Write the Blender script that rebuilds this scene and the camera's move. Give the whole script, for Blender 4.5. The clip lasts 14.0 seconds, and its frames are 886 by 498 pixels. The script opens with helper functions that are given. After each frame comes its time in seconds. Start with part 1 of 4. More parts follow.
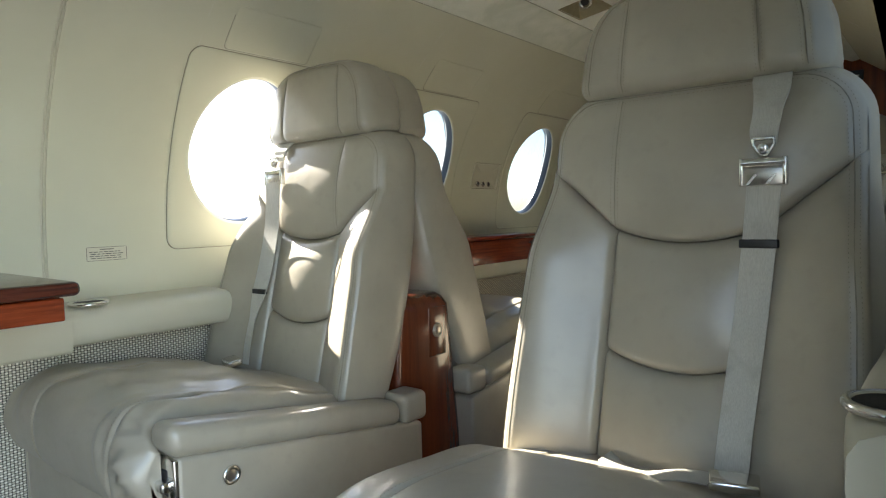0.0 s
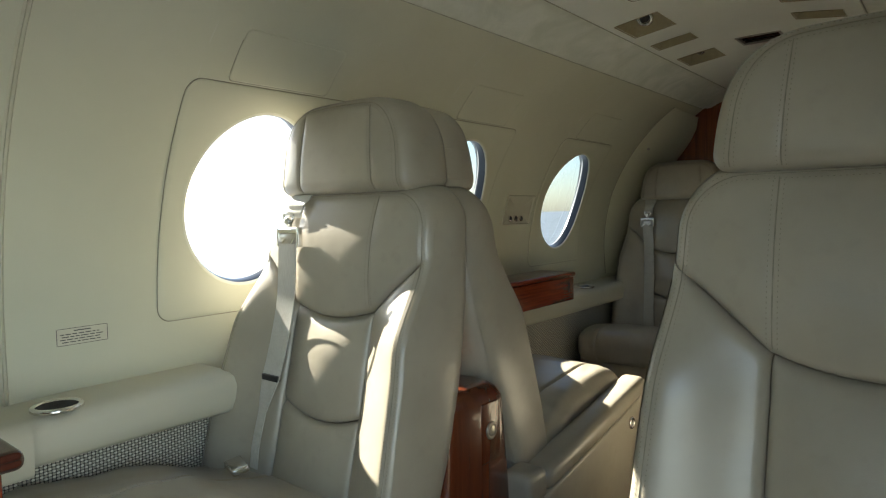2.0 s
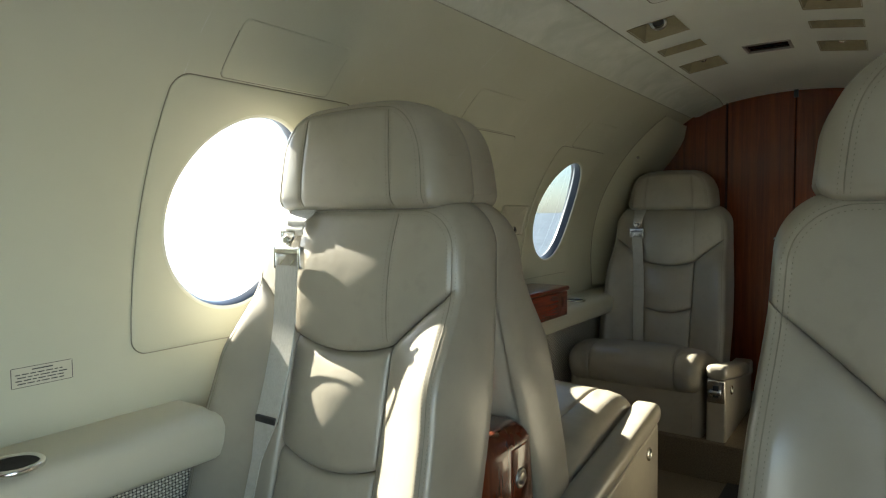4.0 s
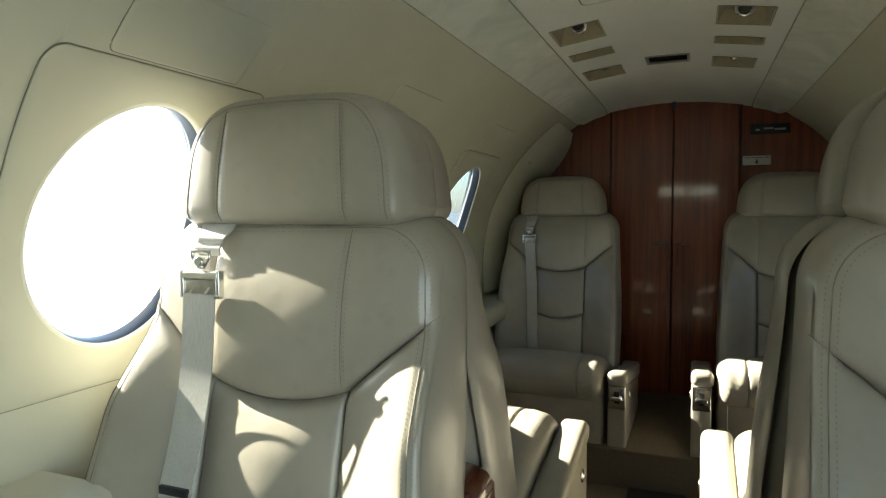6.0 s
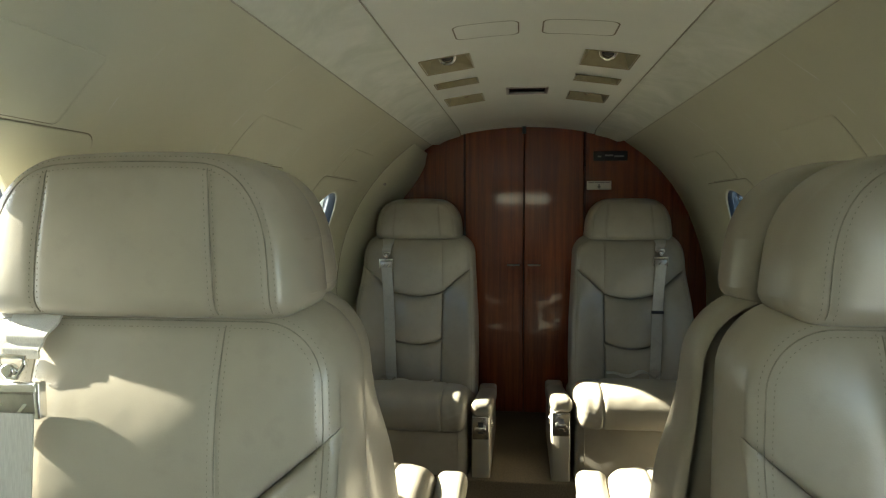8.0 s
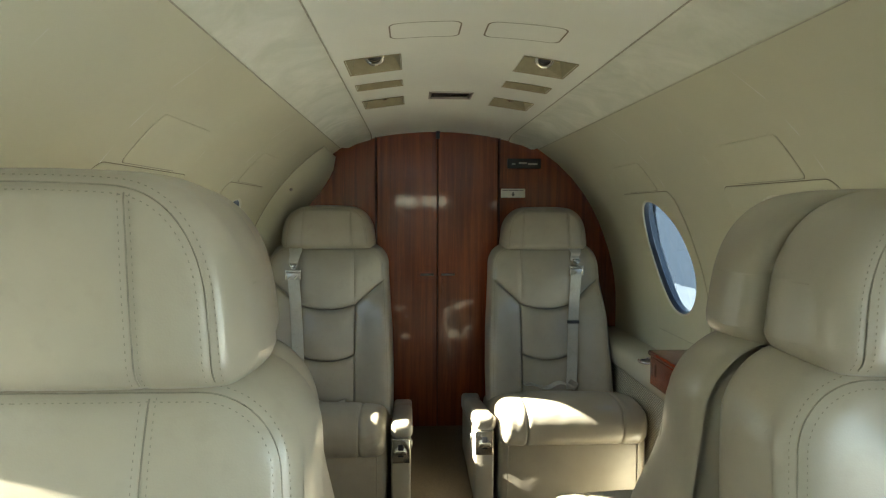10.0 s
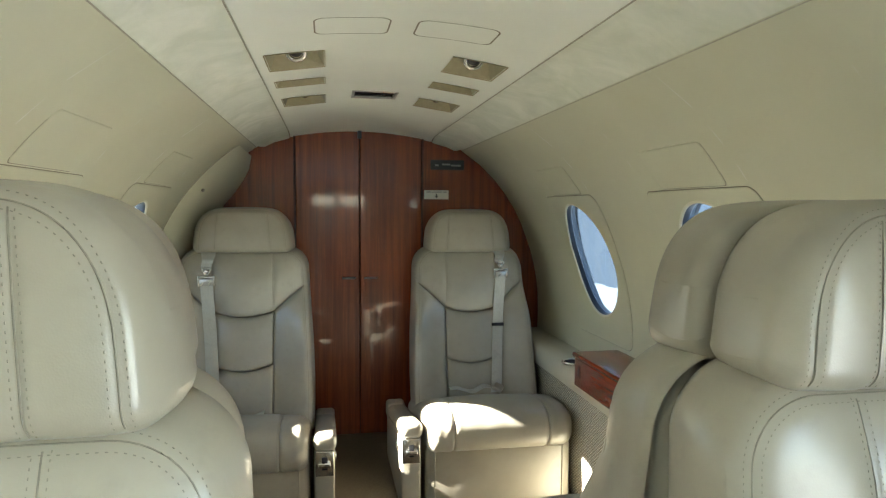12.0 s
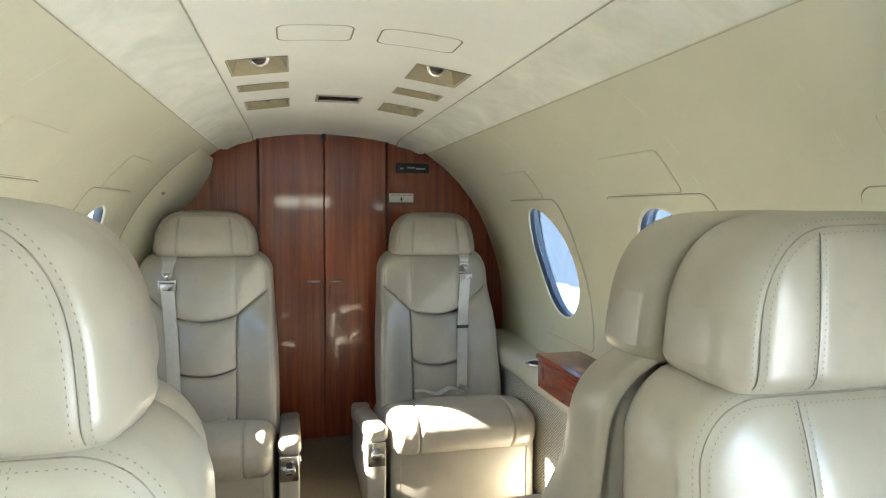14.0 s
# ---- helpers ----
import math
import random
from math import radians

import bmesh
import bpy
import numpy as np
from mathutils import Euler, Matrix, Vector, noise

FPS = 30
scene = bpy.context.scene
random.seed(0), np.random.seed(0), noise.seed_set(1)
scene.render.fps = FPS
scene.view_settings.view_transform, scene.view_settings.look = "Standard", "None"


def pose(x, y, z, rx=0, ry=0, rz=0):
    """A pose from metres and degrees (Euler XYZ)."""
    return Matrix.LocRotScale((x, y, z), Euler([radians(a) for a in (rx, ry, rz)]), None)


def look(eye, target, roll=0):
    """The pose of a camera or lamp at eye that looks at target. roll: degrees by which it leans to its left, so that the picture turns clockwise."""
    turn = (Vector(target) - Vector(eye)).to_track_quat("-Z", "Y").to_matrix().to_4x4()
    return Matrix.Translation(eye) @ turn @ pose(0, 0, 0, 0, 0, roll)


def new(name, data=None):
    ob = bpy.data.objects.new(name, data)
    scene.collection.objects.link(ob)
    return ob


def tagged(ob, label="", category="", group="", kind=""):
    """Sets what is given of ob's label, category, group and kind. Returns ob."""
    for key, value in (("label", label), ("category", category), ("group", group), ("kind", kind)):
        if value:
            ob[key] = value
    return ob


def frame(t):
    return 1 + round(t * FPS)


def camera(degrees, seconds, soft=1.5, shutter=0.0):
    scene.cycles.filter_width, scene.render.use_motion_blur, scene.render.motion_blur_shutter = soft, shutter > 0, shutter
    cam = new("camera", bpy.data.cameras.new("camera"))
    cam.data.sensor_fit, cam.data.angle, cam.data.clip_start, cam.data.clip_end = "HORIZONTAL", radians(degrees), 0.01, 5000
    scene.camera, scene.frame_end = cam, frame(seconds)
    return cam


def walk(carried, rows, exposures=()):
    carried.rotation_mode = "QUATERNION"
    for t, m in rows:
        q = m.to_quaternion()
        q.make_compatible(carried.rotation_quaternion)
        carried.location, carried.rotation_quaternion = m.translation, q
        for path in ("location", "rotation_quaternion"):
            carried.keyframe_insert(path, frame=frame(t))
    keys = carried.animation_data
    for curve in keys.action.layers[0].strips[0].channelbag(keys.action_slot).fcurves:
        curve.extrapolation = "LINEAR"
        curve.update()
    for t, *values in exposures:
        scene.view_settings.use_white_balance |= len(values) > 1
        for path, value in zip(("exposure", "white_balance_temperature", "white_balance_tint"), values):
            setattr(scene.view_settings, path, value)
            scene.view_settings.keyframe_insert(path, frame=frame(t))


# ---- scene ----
cam = camera(70.2, 14.0, 1.2)
PATH = [
    (0, (0.762, 0.295, 0.735), (-0.508, 1.836, 0.623), -1.5),
    (0.5, (0.679, 0.332, 0.73), (-0.591, 1.873, 0.617), -1.5),
    (1, (0.597, 0.376, 0.764), (-0.675, 1.915, 0.646), -1.4),
    (1.5, (0.536, 0.416, 0.821), (-0.733, 1.958, 0.706), -1.3),
    (2, (0.497, 0.45, 0.875), (-0.767, 1.996, 0.763), -1.3),
    (2.5, (0.46, 0.458, 0.911), (-0.795, 2.011, 0.797), -1.3),
    (2.7, (0.444, 0.457, 0.917), (-0.809, 2.012, 0.804), -1.2),
    (5, (0.19, 0.524, 0.903), (-0.793, 2.263, 0.791), -0.7),
    (5.5, (0.128, 0.534, 0.917), (-0.747, 2.329, 0.803), -0.7),
    (6, (0.097, 0.549, 0.934), (-0.648, 2.402, 0.816), -0.3),
    (6.5, (0.063, 0.568, 0.954), (-0.515, 2.478, 0.835), -0.3),
    (7, (0.048, 0.588, 0.984), (-0.394, 2.535, 0.864), -0.0),
    (7.5, (0.021, 0.614, 1.012), (-0.317, 2.582, 0.891), -0.1),
    (10, (-0.11, 0.76, 1.063), (-0.011, 2.753, 0.941), 0.2),
    (10.5, (-0.116, 0.785, 1.07), (0.072, 2.772, 0.949), 0.3),
    (11, (-0.117, 0.806, 1.066), (0.14, 2.786, 0.942), 0.3),
    (11.5, (-0.123, 0.812, 1.073), (0.193, 2.783, 0.951), 0.3),
    (12, (-0.13, 0.811, 1.076), (0.229, 2.774, 0.951), 0.3),
    (12.5, (-0.134, 0.804, 1.079), (0.261, 2.761, 0.954), 0.3),
    (13, (-0.131, 0.8, 1.081), (0.289, 2.751, 0.958), 0.3),
    (13.5, (-0.128, 0.799, 1.082), (0.315, 2.746, 0.961), 0.3),
    (14, (-0.128, 0.798, 1.087), (0.336, 2.739, 0.964), 0.3),
]
EXPOSURES = [(0.0, 3.11, 6650, 10.0), (2.5, 2.65, 6800, 6.0), (5.0, 2.88, 6500, 4.5), (7.5, 3.09, 6850, 2.0), (10.5, 4.12, 6700, 2.5), (12.0, 4.48, 6400, 5.5), (14.0, 5.02, 6250, 10.5)]
walk(cam, [(t, look(eye, target, roll)) for t, eye, target, roll in PATH], EXPOSURES)

# ---- world, sun, exposure ----
SUN_TO = Vector((-1.0, 0.055, 0.61)).normalized()   # towards the sun: cabin's left side, a little aft
world = bpy.data.worlds.new("sky")
scene.world = world
world.use_nodes = True
wn = world.node_tree.nodes
wl = world.node_tree.links
sky = wn.new("ShaderNodeTexSky")
sky.sky_type = 'NISHITA'
sky.sun_disc = False
sky.sun_elevation = math.asin(SUN_TO.z)
sky.sun_rotation = math.atan2(SUN_TO.x, SUN_TO.y)
sky.air_density, sky.dust_density, sky.ozone_density = 1.0, 1.0, 1.0
wn["Background"].inputs["Strength"].default_value = 0.15
# thin high cloud over the blue
cloud = wn.new("ShaderNodeTexNoise")
cloud.inputs["Scale"].default_value, cloud.inputs["Detail"].default_value, cloud.inputs["Distortion"].default_value = 2.6, 6, 0.4
cloud_at = wn.new("ShaderNodeTexCoord")
wl.new(cloud_at.outputs["Generated"], cloud.inputs["Vector"])
cover = wn.new("ShaderNodeMapRange")
cover.inputs["From Min"].default_value, cover.inputs["From Max"].default_value = 0.38, 0.68
cover.inputs["To Min"].default_value, cover.inputs["To Max"].default_value = 0.03, 0.28
wl.new(cloud.outputs["Fac"], cover.inputs["Value"])
veil = wn.new("ShaderNodeMix")
veil.data_type = 'RGBA'
veil.inputs[7].default_value = (4.0, 4.4, 4.8, 1)
wl.new(cover.outputs["Result"], veil.inputs[0])
wl.new(sky.outputs[0], veil.inputs[6])
wl.new(veil.outputs[2], wn["Background"].inputs["Color"])
sun_data = bpy.data.lights.new("sun", 'SUN')
sun_data.energy, sun_data.angle, sun_data.color = 5.0, radians(0.55), (1.0, 0.95, 0.86)
sun = new("sun", sun_data)
sun.matrix_world = look((0, 0, 5), Vector((0, 0, 5)) - SUN_TO)


# ---- materials ----
def material(name):
    m = bpy.data.materials.new(name)
    m.use_nodes = True
    nt = m.node_tree
    return m, nt, nt.nodes["Principled BSDF"]


def mix_colors(nt, a, b, factor):
    mx = nt.nodes.new("ShaderNodeMix")
    mx.data_type = 'RGBA'
    nt.links.new(factor, mx.inputs[0])
    for slot, c in ((6, a), (7, b)):
        if isinstance(c, tuple):
            mx.inputs[slot].default_value = (*c, 1)
        else:
            nt.links.new(c, mx.inputs[slot])
    return mx.outputs[2]


def coords(nt, scale=(1, 1, 1)):
    tc = nt.nodes.new("ShaderNodeTexCoord")
    mp = nt.nodes.new("ShaderNodeMapping")
    mp.inputs["Scale"].default_value = scale
    nt.links.new(tc.outputs["Object"], mp.inputs["Vector"])
    return mp.outputs["Vector"]


def noise_tex(nt, vec, scale, detail=4, rough=0.55, distort=0.0):
    n = nt.nodes.new("ShaderNodeTexNoise")
    n.inputs["Scale"].default_value, n.inputs["Detail"].default_value = scale, detail
    n.inputs["Roughness"].default_value, n.inputs["Distortion"].default_value = rough, distort
    nt.links.new(vec, n.inputs["Vector"])
    return n.outputs["Fac"]


def ramp(nt, value, lo, hi):
    r = nt.nodes.new("ShaderNodeMapRange")
    r.inputs["From Min"].default_value, r.inputs["From Max"].default_value = lo, hi
    nt.links.new(value, r.inputs["Value"])
    return r.outputs["Result"]


def bump(nt, bsdf, height, strength, distance, after=None):
    b = nt.nodes.new("ShaderNodeBump")
    b.inputs["Strength"].default_value, b.inputs["Distance"].default_value = strength, distance
    nt.links.new(height, b.inputs["Height"])
    if after is not None:
        nt.links.new(after, b.inputs["Normal"])
    nt.links.new(b.outputs["Normal"], bsdf.inputs["Normal"])
    return b.outputs["Normal"]


def simple(name, color, rough=0.5, metal=0.0, vary=0.06, scale=30, bumpy=0.0):
    m, nt, b = material(name)
    v = coords(nt)
    n = noise_tex(nt, v, scale)
    dark = tuple(c * (1 - vary) for c in color)
    light = tuple(min(1, c * (1 + vary)) for c in color)
    nt.links.new(mix_colors(nt, dark, light, ramp(nt, n, 0.3, 0.7)), b.inputs["Base Color"])
    b.inputs["Roughness"].default_value, b.inputs["Metallic"].default_value = rough, metal
    if bumpy:
        bump(nt, b, n, bumpy, 0.002)
    return m


def leather(name, color):
    m, nt, b = material(name)
    v = coords(nt)
    broad = noise_tex(nt, v, 7, 3)
    mid = noise_tex(nt, v, 38, 4)
    c1 = mix_colors(nt, tuple(c * 0.90 for c in color), tuple(min(1, c * 1.07) for c in color), ramp(nt, broad, 0.3, 0.7))
    c2 = mix_colors(nt, c1, tuple(c * 0.86 for c in color), ramp(nt, mid, 0.55, 0.95))
    nt.links.new(c2, b.inputs["Base Color"])
    rr = nt.nodes.new("ShaderNodeMapRange")
    rr.inputs["To Min"].default_value, rr.inputs["To Max"].default_value = 0.30, 0.44
    nt.links.new(broad, rr.inputs["Value"])
    nt.links.new(rr.outputs["Result"], b.inputs["Roughness"])
    b.inputs["Specular IOR Level"].default_value = 0.5
    b.inputs["Coat Weight"].default_value, b.inputs["Coat Roughness"].default_value = 0.45, 0.22
    vor = nt.nodes.new("ShaderNodeTexVoronoi")
    vor.inputs["Scale"].default_value = 620
    nt.links.new(v, vor.inputs["Vector"])
    n1 = bump(nt, b, vor.outputs["Distance"], 0.10, 0.0006)
    wr = noise_tex(nt, v, 24, 3, 0.5)
    n2 = bump(nt, b, wr, 0.13, 0.004, n1)
    bump(nt, b, noise_tex(nt, v, 9, 2), 0.18, 0.010, n2)
    return m


LEATHER = leather("leather", (0.365, 0.330, 0.258))


def panel_paint(name, color, scale=3.0):
    m, nt, b = material(name)
    v = coords(nt)
    broad = noise_tex(nt, v, scale, 4)
    nt.links.new(mix_colors(nt, tuple(c * 0.94 for c in color), tuple(min(1, c * 1.03) for c in color), ramp(nt, broad, 0.3, 0.7)), b.inputs["Base Color"])
    b.inputs["Roughness"].default_value = 0.48
    n1 = bump(nt, b, noise_tex(nt, v, 420, 2), 0.05, 0.0006)
    bump(nt, b, noise_tex(nt, v, 5, 2), 0.12, 0.01, n1)
    return m


WALL = panel_paint("wall_vinyl", (0.60, 0.592, 0.455))
CEILING = panel_paint("ceiling_vinyl", (0.87, 0.89, 0.815))
LEDGE = panel_paint("ledge_vinyl", (0.56, 0.535, 0.42))


def suede():
    m, nt, b = material("cove_suede")
    v = coords(nt)
    n = noise_tex(nt, v, 9, 5, 0.6, 0.6)
    nt.links.new(mix_colors(nt, (0.64, 0.665, 0.56), (0.80, 0.81, 0.715), ramp(nt, n, 0.35, 0.66)), b.inputs["Base Color"])
    b.inputs["Roughness"].default_value = 0.85
    b.inputs["Sheen Weight"].default_value = 0.25
    bump(nt, b, noise_tex(nt, v, 300, 2), 0.12, 0.001)
    return m


SUEDE = suede()


def mahogany(name, stretch, base=(0.25, 0.056, 0.017), deep=(0.12, 0.022, 0.008), coat=0.4):
    m, nt, b = material(name)
    v = coords(nt, stretch)
    g1 = noise_tex(nt, v, 16, 6, 0.62, 0.5)
    g2 = noise_tex(nt, v, 70, 4, 0.6, 0.2)
    broad = noise_tex(nt, coords(nt), 5, 3)
    c1 = mix_colors(nt, deep, base, ramp(nt, g1, 0.32, 0.66))
    c2 = mix_colors(nt, c1, tuple(c * 1.5 for c in base), ramp(nt, g2, 0.58, 0.85))
    c3 = mix_colors(nt, c2, deep, ramp(nt, broad, 0.55, 1.0))
    nt.links.new(c3, b.inputs["Base Color"])
    b.inputs["Roughness"].default_value = 0.25
    b.inputs["Coat Weight"].default_value, b.inputs["Coat Roughness"].default_value = coat, 0.06
    bump(nt, b, noise_tex(nt, coords(nt), 8, 3), 0.17, 0.012)
    return m


WOOD_UP = mahogany("mahogany_upright", (3.0, 3.0, 0.10), (0.265, 0.062, 0.018), (0.115, 0.025, 0.008), 0.6)
WOOD_CONSOLE = mahogany("mahogany_console", (3, 3, 0.2), (0.150, 0.034, 0.012), (0.095, 0.020, 0.008), 0.8)
WOOD_ALONG = mahogany("mahogany_along", (7, 0.4, 7), (0.26, 0.045, 0.012), (0.11, 0.017, 0.006))
WOOD_DARK = mahogany("mahogany_dark", (7, 0.4, 7), (0.09, 0.022, 0.012), (0.03, 0.008, 0.005))


def weave():
    m, nt, b = material("woven_fabric")
    v = coords(nt)
    sep = nt.nodes.new("ShaderNodeSeparateXYZ")
    nt.links.new(v, sep.inputs[0])
    def wave(sock, f, phase):
        mul = nt.nodes.new("ShaderNodeMath"); mul.operation = 'MULTIPLY_ADD'
        mul.inputs[1].default_value, mul.inputs[2].default_value = f, phase
        nt.links.new(sock, mul.inputs[0])
        s = nt.nodes.new("ShaderNodeMath"); s.operation = 'SINE'
        nt.links.new(mul.outputs[0], s.inputs[0])
        return s.outputs[0]
    a, c = wave(sep.outputs[1], 483, 0), wave(sep.outputs[2], 600, 0)
    mul = nt.nodes.new("ShaderNodeMath"); mul.operation = 'MULTIPLY'
    nt.links.new(a, mul.inputs[0]); nt.links.new(c, mul.inputs[1])
    ab = nt.nodes.new("ShaderNodeMath"); ab.operation = 'ABSOLUTE'
    nt.links.new(mul.outputs[0], ab.inputs[0])
    fac = ramp(nt, ab.outputs[0], 0.07, 0.42)
    n = noise_tex(nt, v, 220, 3)
    knot = mix_colors(nt, (0.50, 0.46, 0.36), (0.82, 0.78, 0.66), ramp(nt, mul.outputs[0], -0.3, 0.3))
    knot = mix_colors(nt, knot, (0.30, 0.27, 0.20), ramp(nt, n, 0.55, 0.85))
    nt.links.new(mix_colors(nt, (0.035, 0.03, 0.024), knot, fac), b.inputs["Base Color"])
    b.inputs["Roughness"].default_value = 0.9
    bump(nt, b, fac, 0.5, 0.0015)
    return m


WEAVE = weave()
CHROME = simple("chrome", (0.78, 0.77, 0.74), 0.16, 1.0, 0.05, 60)
STEEL = simple("brushed_steel", (0.46, 0.44, 0.40), 0.30, 1.0, 0.10, 80)
BLACK = simple("black_plastic", (0.018, 0.018, 0.02), 0.4, 0, 0.15, 60)
DARK = simple("dark_void", (0.03, 0.027, 0.022), 0.7, 0, 0.2, 30)
SEAM = simple("seam_shadow_gap", (0.25, 0.23, 0.17), 0.8, 0, 0.2, 60)
JOINT = simple("ceiling_joint", (0.42, 0.41, 0.33), 0.8, 0, 0.2, 60)
STITCH = simple("thread", (0.235, 0.21, 0.16), 0.7, 0, 0.1, 200)
CREASE = simple("seam_crease", (0.255, 0.23, 0.178), 0.8, 0, 0.2, 60)
CARPET = simple("carpet", (0.15, 0.118, 0.078), 0.95, 0, 0.35, 240, 0.6)
MAT = simple("dark_mat", (0.02, 0.018, 0.016), 0.9, 0, 0.3, 200, 0.4)
TAN = simple("vent_tan", (0.36, 0.32, 0.20), 0.5, 0, 0.08, 60)
WHITE = simple("white_placard", (0.75, 0.73, 0.66), 0.5, 0, 0.03, 60)
INK = simple("dark_ink", (0.05, 0.05, 0.05), 0.7, 0, 0.05, 60)
LABEL = simple("label_film", (0.60, 0.575, 0.45), 0.5, 0, 0.03, 60)
RUBBER = simple("window_tunnel_blue_grey", (0.028, 0.036, 0.048), 0.3, 0, 0.1, 40)
LIP = simple("window_lip", (0.72, 0.71, 0.60), 0.4, 0, 0.04, 40)
REVEAL = simple("window_reveal_blue_grey", (0.14, 0.155, 0.17), 0.4, 0, 0.06, 40)
CONCRETE = simple("concrete_apron", (0.42, 0.42, 0.41), 0.9, 0, 0.15, 0.35, 0.2)
SKIN = simple("white_aircraft_paint", (0.75, 0.75, 0.74), 0.35, 0, 0.03, 3)
DARK_LINING = simple("dark_lining", (0.10, 0.085, 0.065), 0.7, 0, 0.2, 12)


def webbing():
    m, nt, b = material("belt_webbing")
    v = coords(nt, (1, 1, 1))
    w = noise_tex(nt, coords(nt, (260, 260, 12)), 4, 3)
    n = noise_tex(nt, v, 30, 4)
    c1 = mix_colors(nt, (0.43, 0.42, 0.37), (0.55, 0.54, 0.48), ramp(nt, w, 0.3, 0.7))
    nt.links.new(mix_colors(nt, c1, (0.36, 0.34, 0.28), ramp(nt, n, 0.55, 0.9)), b.inputs["Base Color"])
    b.inputs["Roughness"].default_value = 0.6
    bump(nt, b, w, 0.25, 0.001)
    return m


WEBBING = webbing()


def glass(name, tint):
    m, nt, b = material(name)
    nt.nodes.remove(b)
    tr = nt.nodes.new("ShaderNodeBsdfTransparent")
    tr.inputs[0].default_value = (*tint, 1)
    gl = nt.nodes.new("ShaderNodeBsdfGlossy")
    gl.inputs["Roughness"].default_value = 0.04
    fr = nt.nodes.new("ShaderNodeFresnel")
    fr.inputs["IOR"].default_value = 1.45
    mx = nt.nodes.new("ShaderNodeMixShader")
    nt.links.new(fr.outputs[0], mx.inputs[0])
    nt.links.new(tr.outputs[0], mx.inputs[1])
    nt.links.new(gl.outputs[0], mx.inputs[2])
    nt.links.new(mx.outputs[0], nt.nodes["Material Output"].inputs["Surface"])
    return m


# tint set per window: it stands in for how bright each view looks
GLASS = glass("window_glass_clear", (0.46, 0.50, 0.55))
GLASS_DIM = glass("window_glass_polarised", (0.105, 0.130, 0.160))   # darkest tint, holds down the view on the right-hand side
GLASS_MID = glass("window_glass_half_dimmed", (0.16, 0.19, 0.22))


# ---- mesh helpers ----
def mesh_object(name, verts, faces, mat, parent=None, label="", smooth=True, orient=True):
    me = bpy.data.meshes.new(name)
    me.from_pydata([tuple(v) for v in verts], [], faces)
    me.materials.append(mat)
    if orient:
        bm = bmesh.new()
        bm.from_mesh(me)
        bmesh.ops.recalc_face_normals(bm, faces=bm.faces[:])
        bm.to_mesh(me)
        bm.free()
    if smooth:
        me.polygons.foreach_set("use_smooth", [True] * len(me.polygons))
        me.set_sharp_from_angle(angle=radians(55))
    me.update()
    ob = new(name, me)
    if parent is not None:
        ob.parent = parent
    if label:
        tagged(ob, label)
    return ob


def part(name, bm, mat, parent=None, label="", smooth=True):
    """One bmesh as one mesh object under a thing."""
    me = bpy.data.meshes.new(name)
    bmesh.ops.recalc_face_normals(bm, faces=bm.faces[:])
    bm.to_mesh(me)
    bm.free()
    me.materials.append(mat)
    if smooth:
        me.polygons.foreach_set("use_smooth", [True] * len(me.polygons))
    ob = new(name, me)
    if parent is not None:
        ob.parent = parent
    if label:
        tagged(ob, label)
    return ob


def sharp_by_angle(ob, degrees=35):
    ob.data.set_sharp_from_angle(angle=radians(degrees))
    return ob


def thing(name, label, category, group="", at=(0, 0, 0)):
    e = new(name)
    e.location = at
    e.empty_display_size = 0.05
    return tagged(e, label, category, group)


def structure(ob, label=""):
    return tagged(ob, label, "", "", "structure")


def box(lo, hi, bevel=0.0, segments=3):
    bm = bmesh.new()
    bmesh.ops.create_cube(bm, size=1)
    lo, hi = Vector(lo), Vector(hi)
    for v in bm.verts:
        v.co = Vector([lo[i] + (v.co[i] + 0.5) * (hi[i] - lo[i]) for i in range(3)])
    if bevel:
        bmesh.ops.bevel(bm, geom=bm.edges[:], offset=bevel, segments=segments, profile=0.5, affect='EDGES')
    return bm


def box_part(name, lo, hi, mat, parent=None, bevel=0.004, label="", segments=3):
    ob = part(name, box(lo, hi, bevel, segments), mat, parent, label)
    return sharp_by_angle(ob, 40)


def cylinder(center, axis, radius, depth, seg=24, bevel=0.0):
    bm = bmesh.new()
    bmesh.ops.create_cone(bm, cap_ends=True, segments=seg, radius1=radius, radius2=radius, depth=depth)
    if bevel:
        rim = [e for e in bm.edges if abs(e.verts[0].co.z - e.verts[1].co.z) < 1e-6]
        bmesh.ops.bevel(bm, geom=rim, offset=bevel, segments=2, profile=0.5, affect='EDGES')
    q = Vector((0, 0, 1)).rotation_difference(Vector(axis)).to_matrix().to_4x4()
    bmesh.ops.transform(bm, matrix=Matrix.Translation(center) @ q, verts=bm.verts)
    return bm


def ring(center, axis, radius, tube, seg=28, sides=10, squash=1.0):
    """A torus."""
    verts, faces = [], []
    q = Vector((0, 0, 1)).rotation_difference(Vector(axis)).to_matrix()
    for i in range(seg):
        a = 2 * math.pi * i / seg
        for j in range(sides):
            b = 2 * math.pi * j / sides
            r = radius + tube * math.cos(b)
            verts.append(Vector(center) + q @ Vector((r * math.cos(a), squash * r * math.sin(a), tube * math.sin(b))))
            faces.append((i * sides + j, ((i + 1) % seg) * sides + j, ((i + 1) % seg) * sides + (j + 1) % sides, i * sides + (j + 1) % sides))
    return verts, faces


def grid_faces(rows, cols, closed=False, flip=False):
    out = []
    for i in range(rows - 1):
        for j in range(cols if closed else cols - 1):
            a, b = i * cols + j, i * cols + (j + 1) % cols
            c, d = b + cols, a + cols
            out.append((a, d, c, b) if flip else (a, b, c, d))
    return out


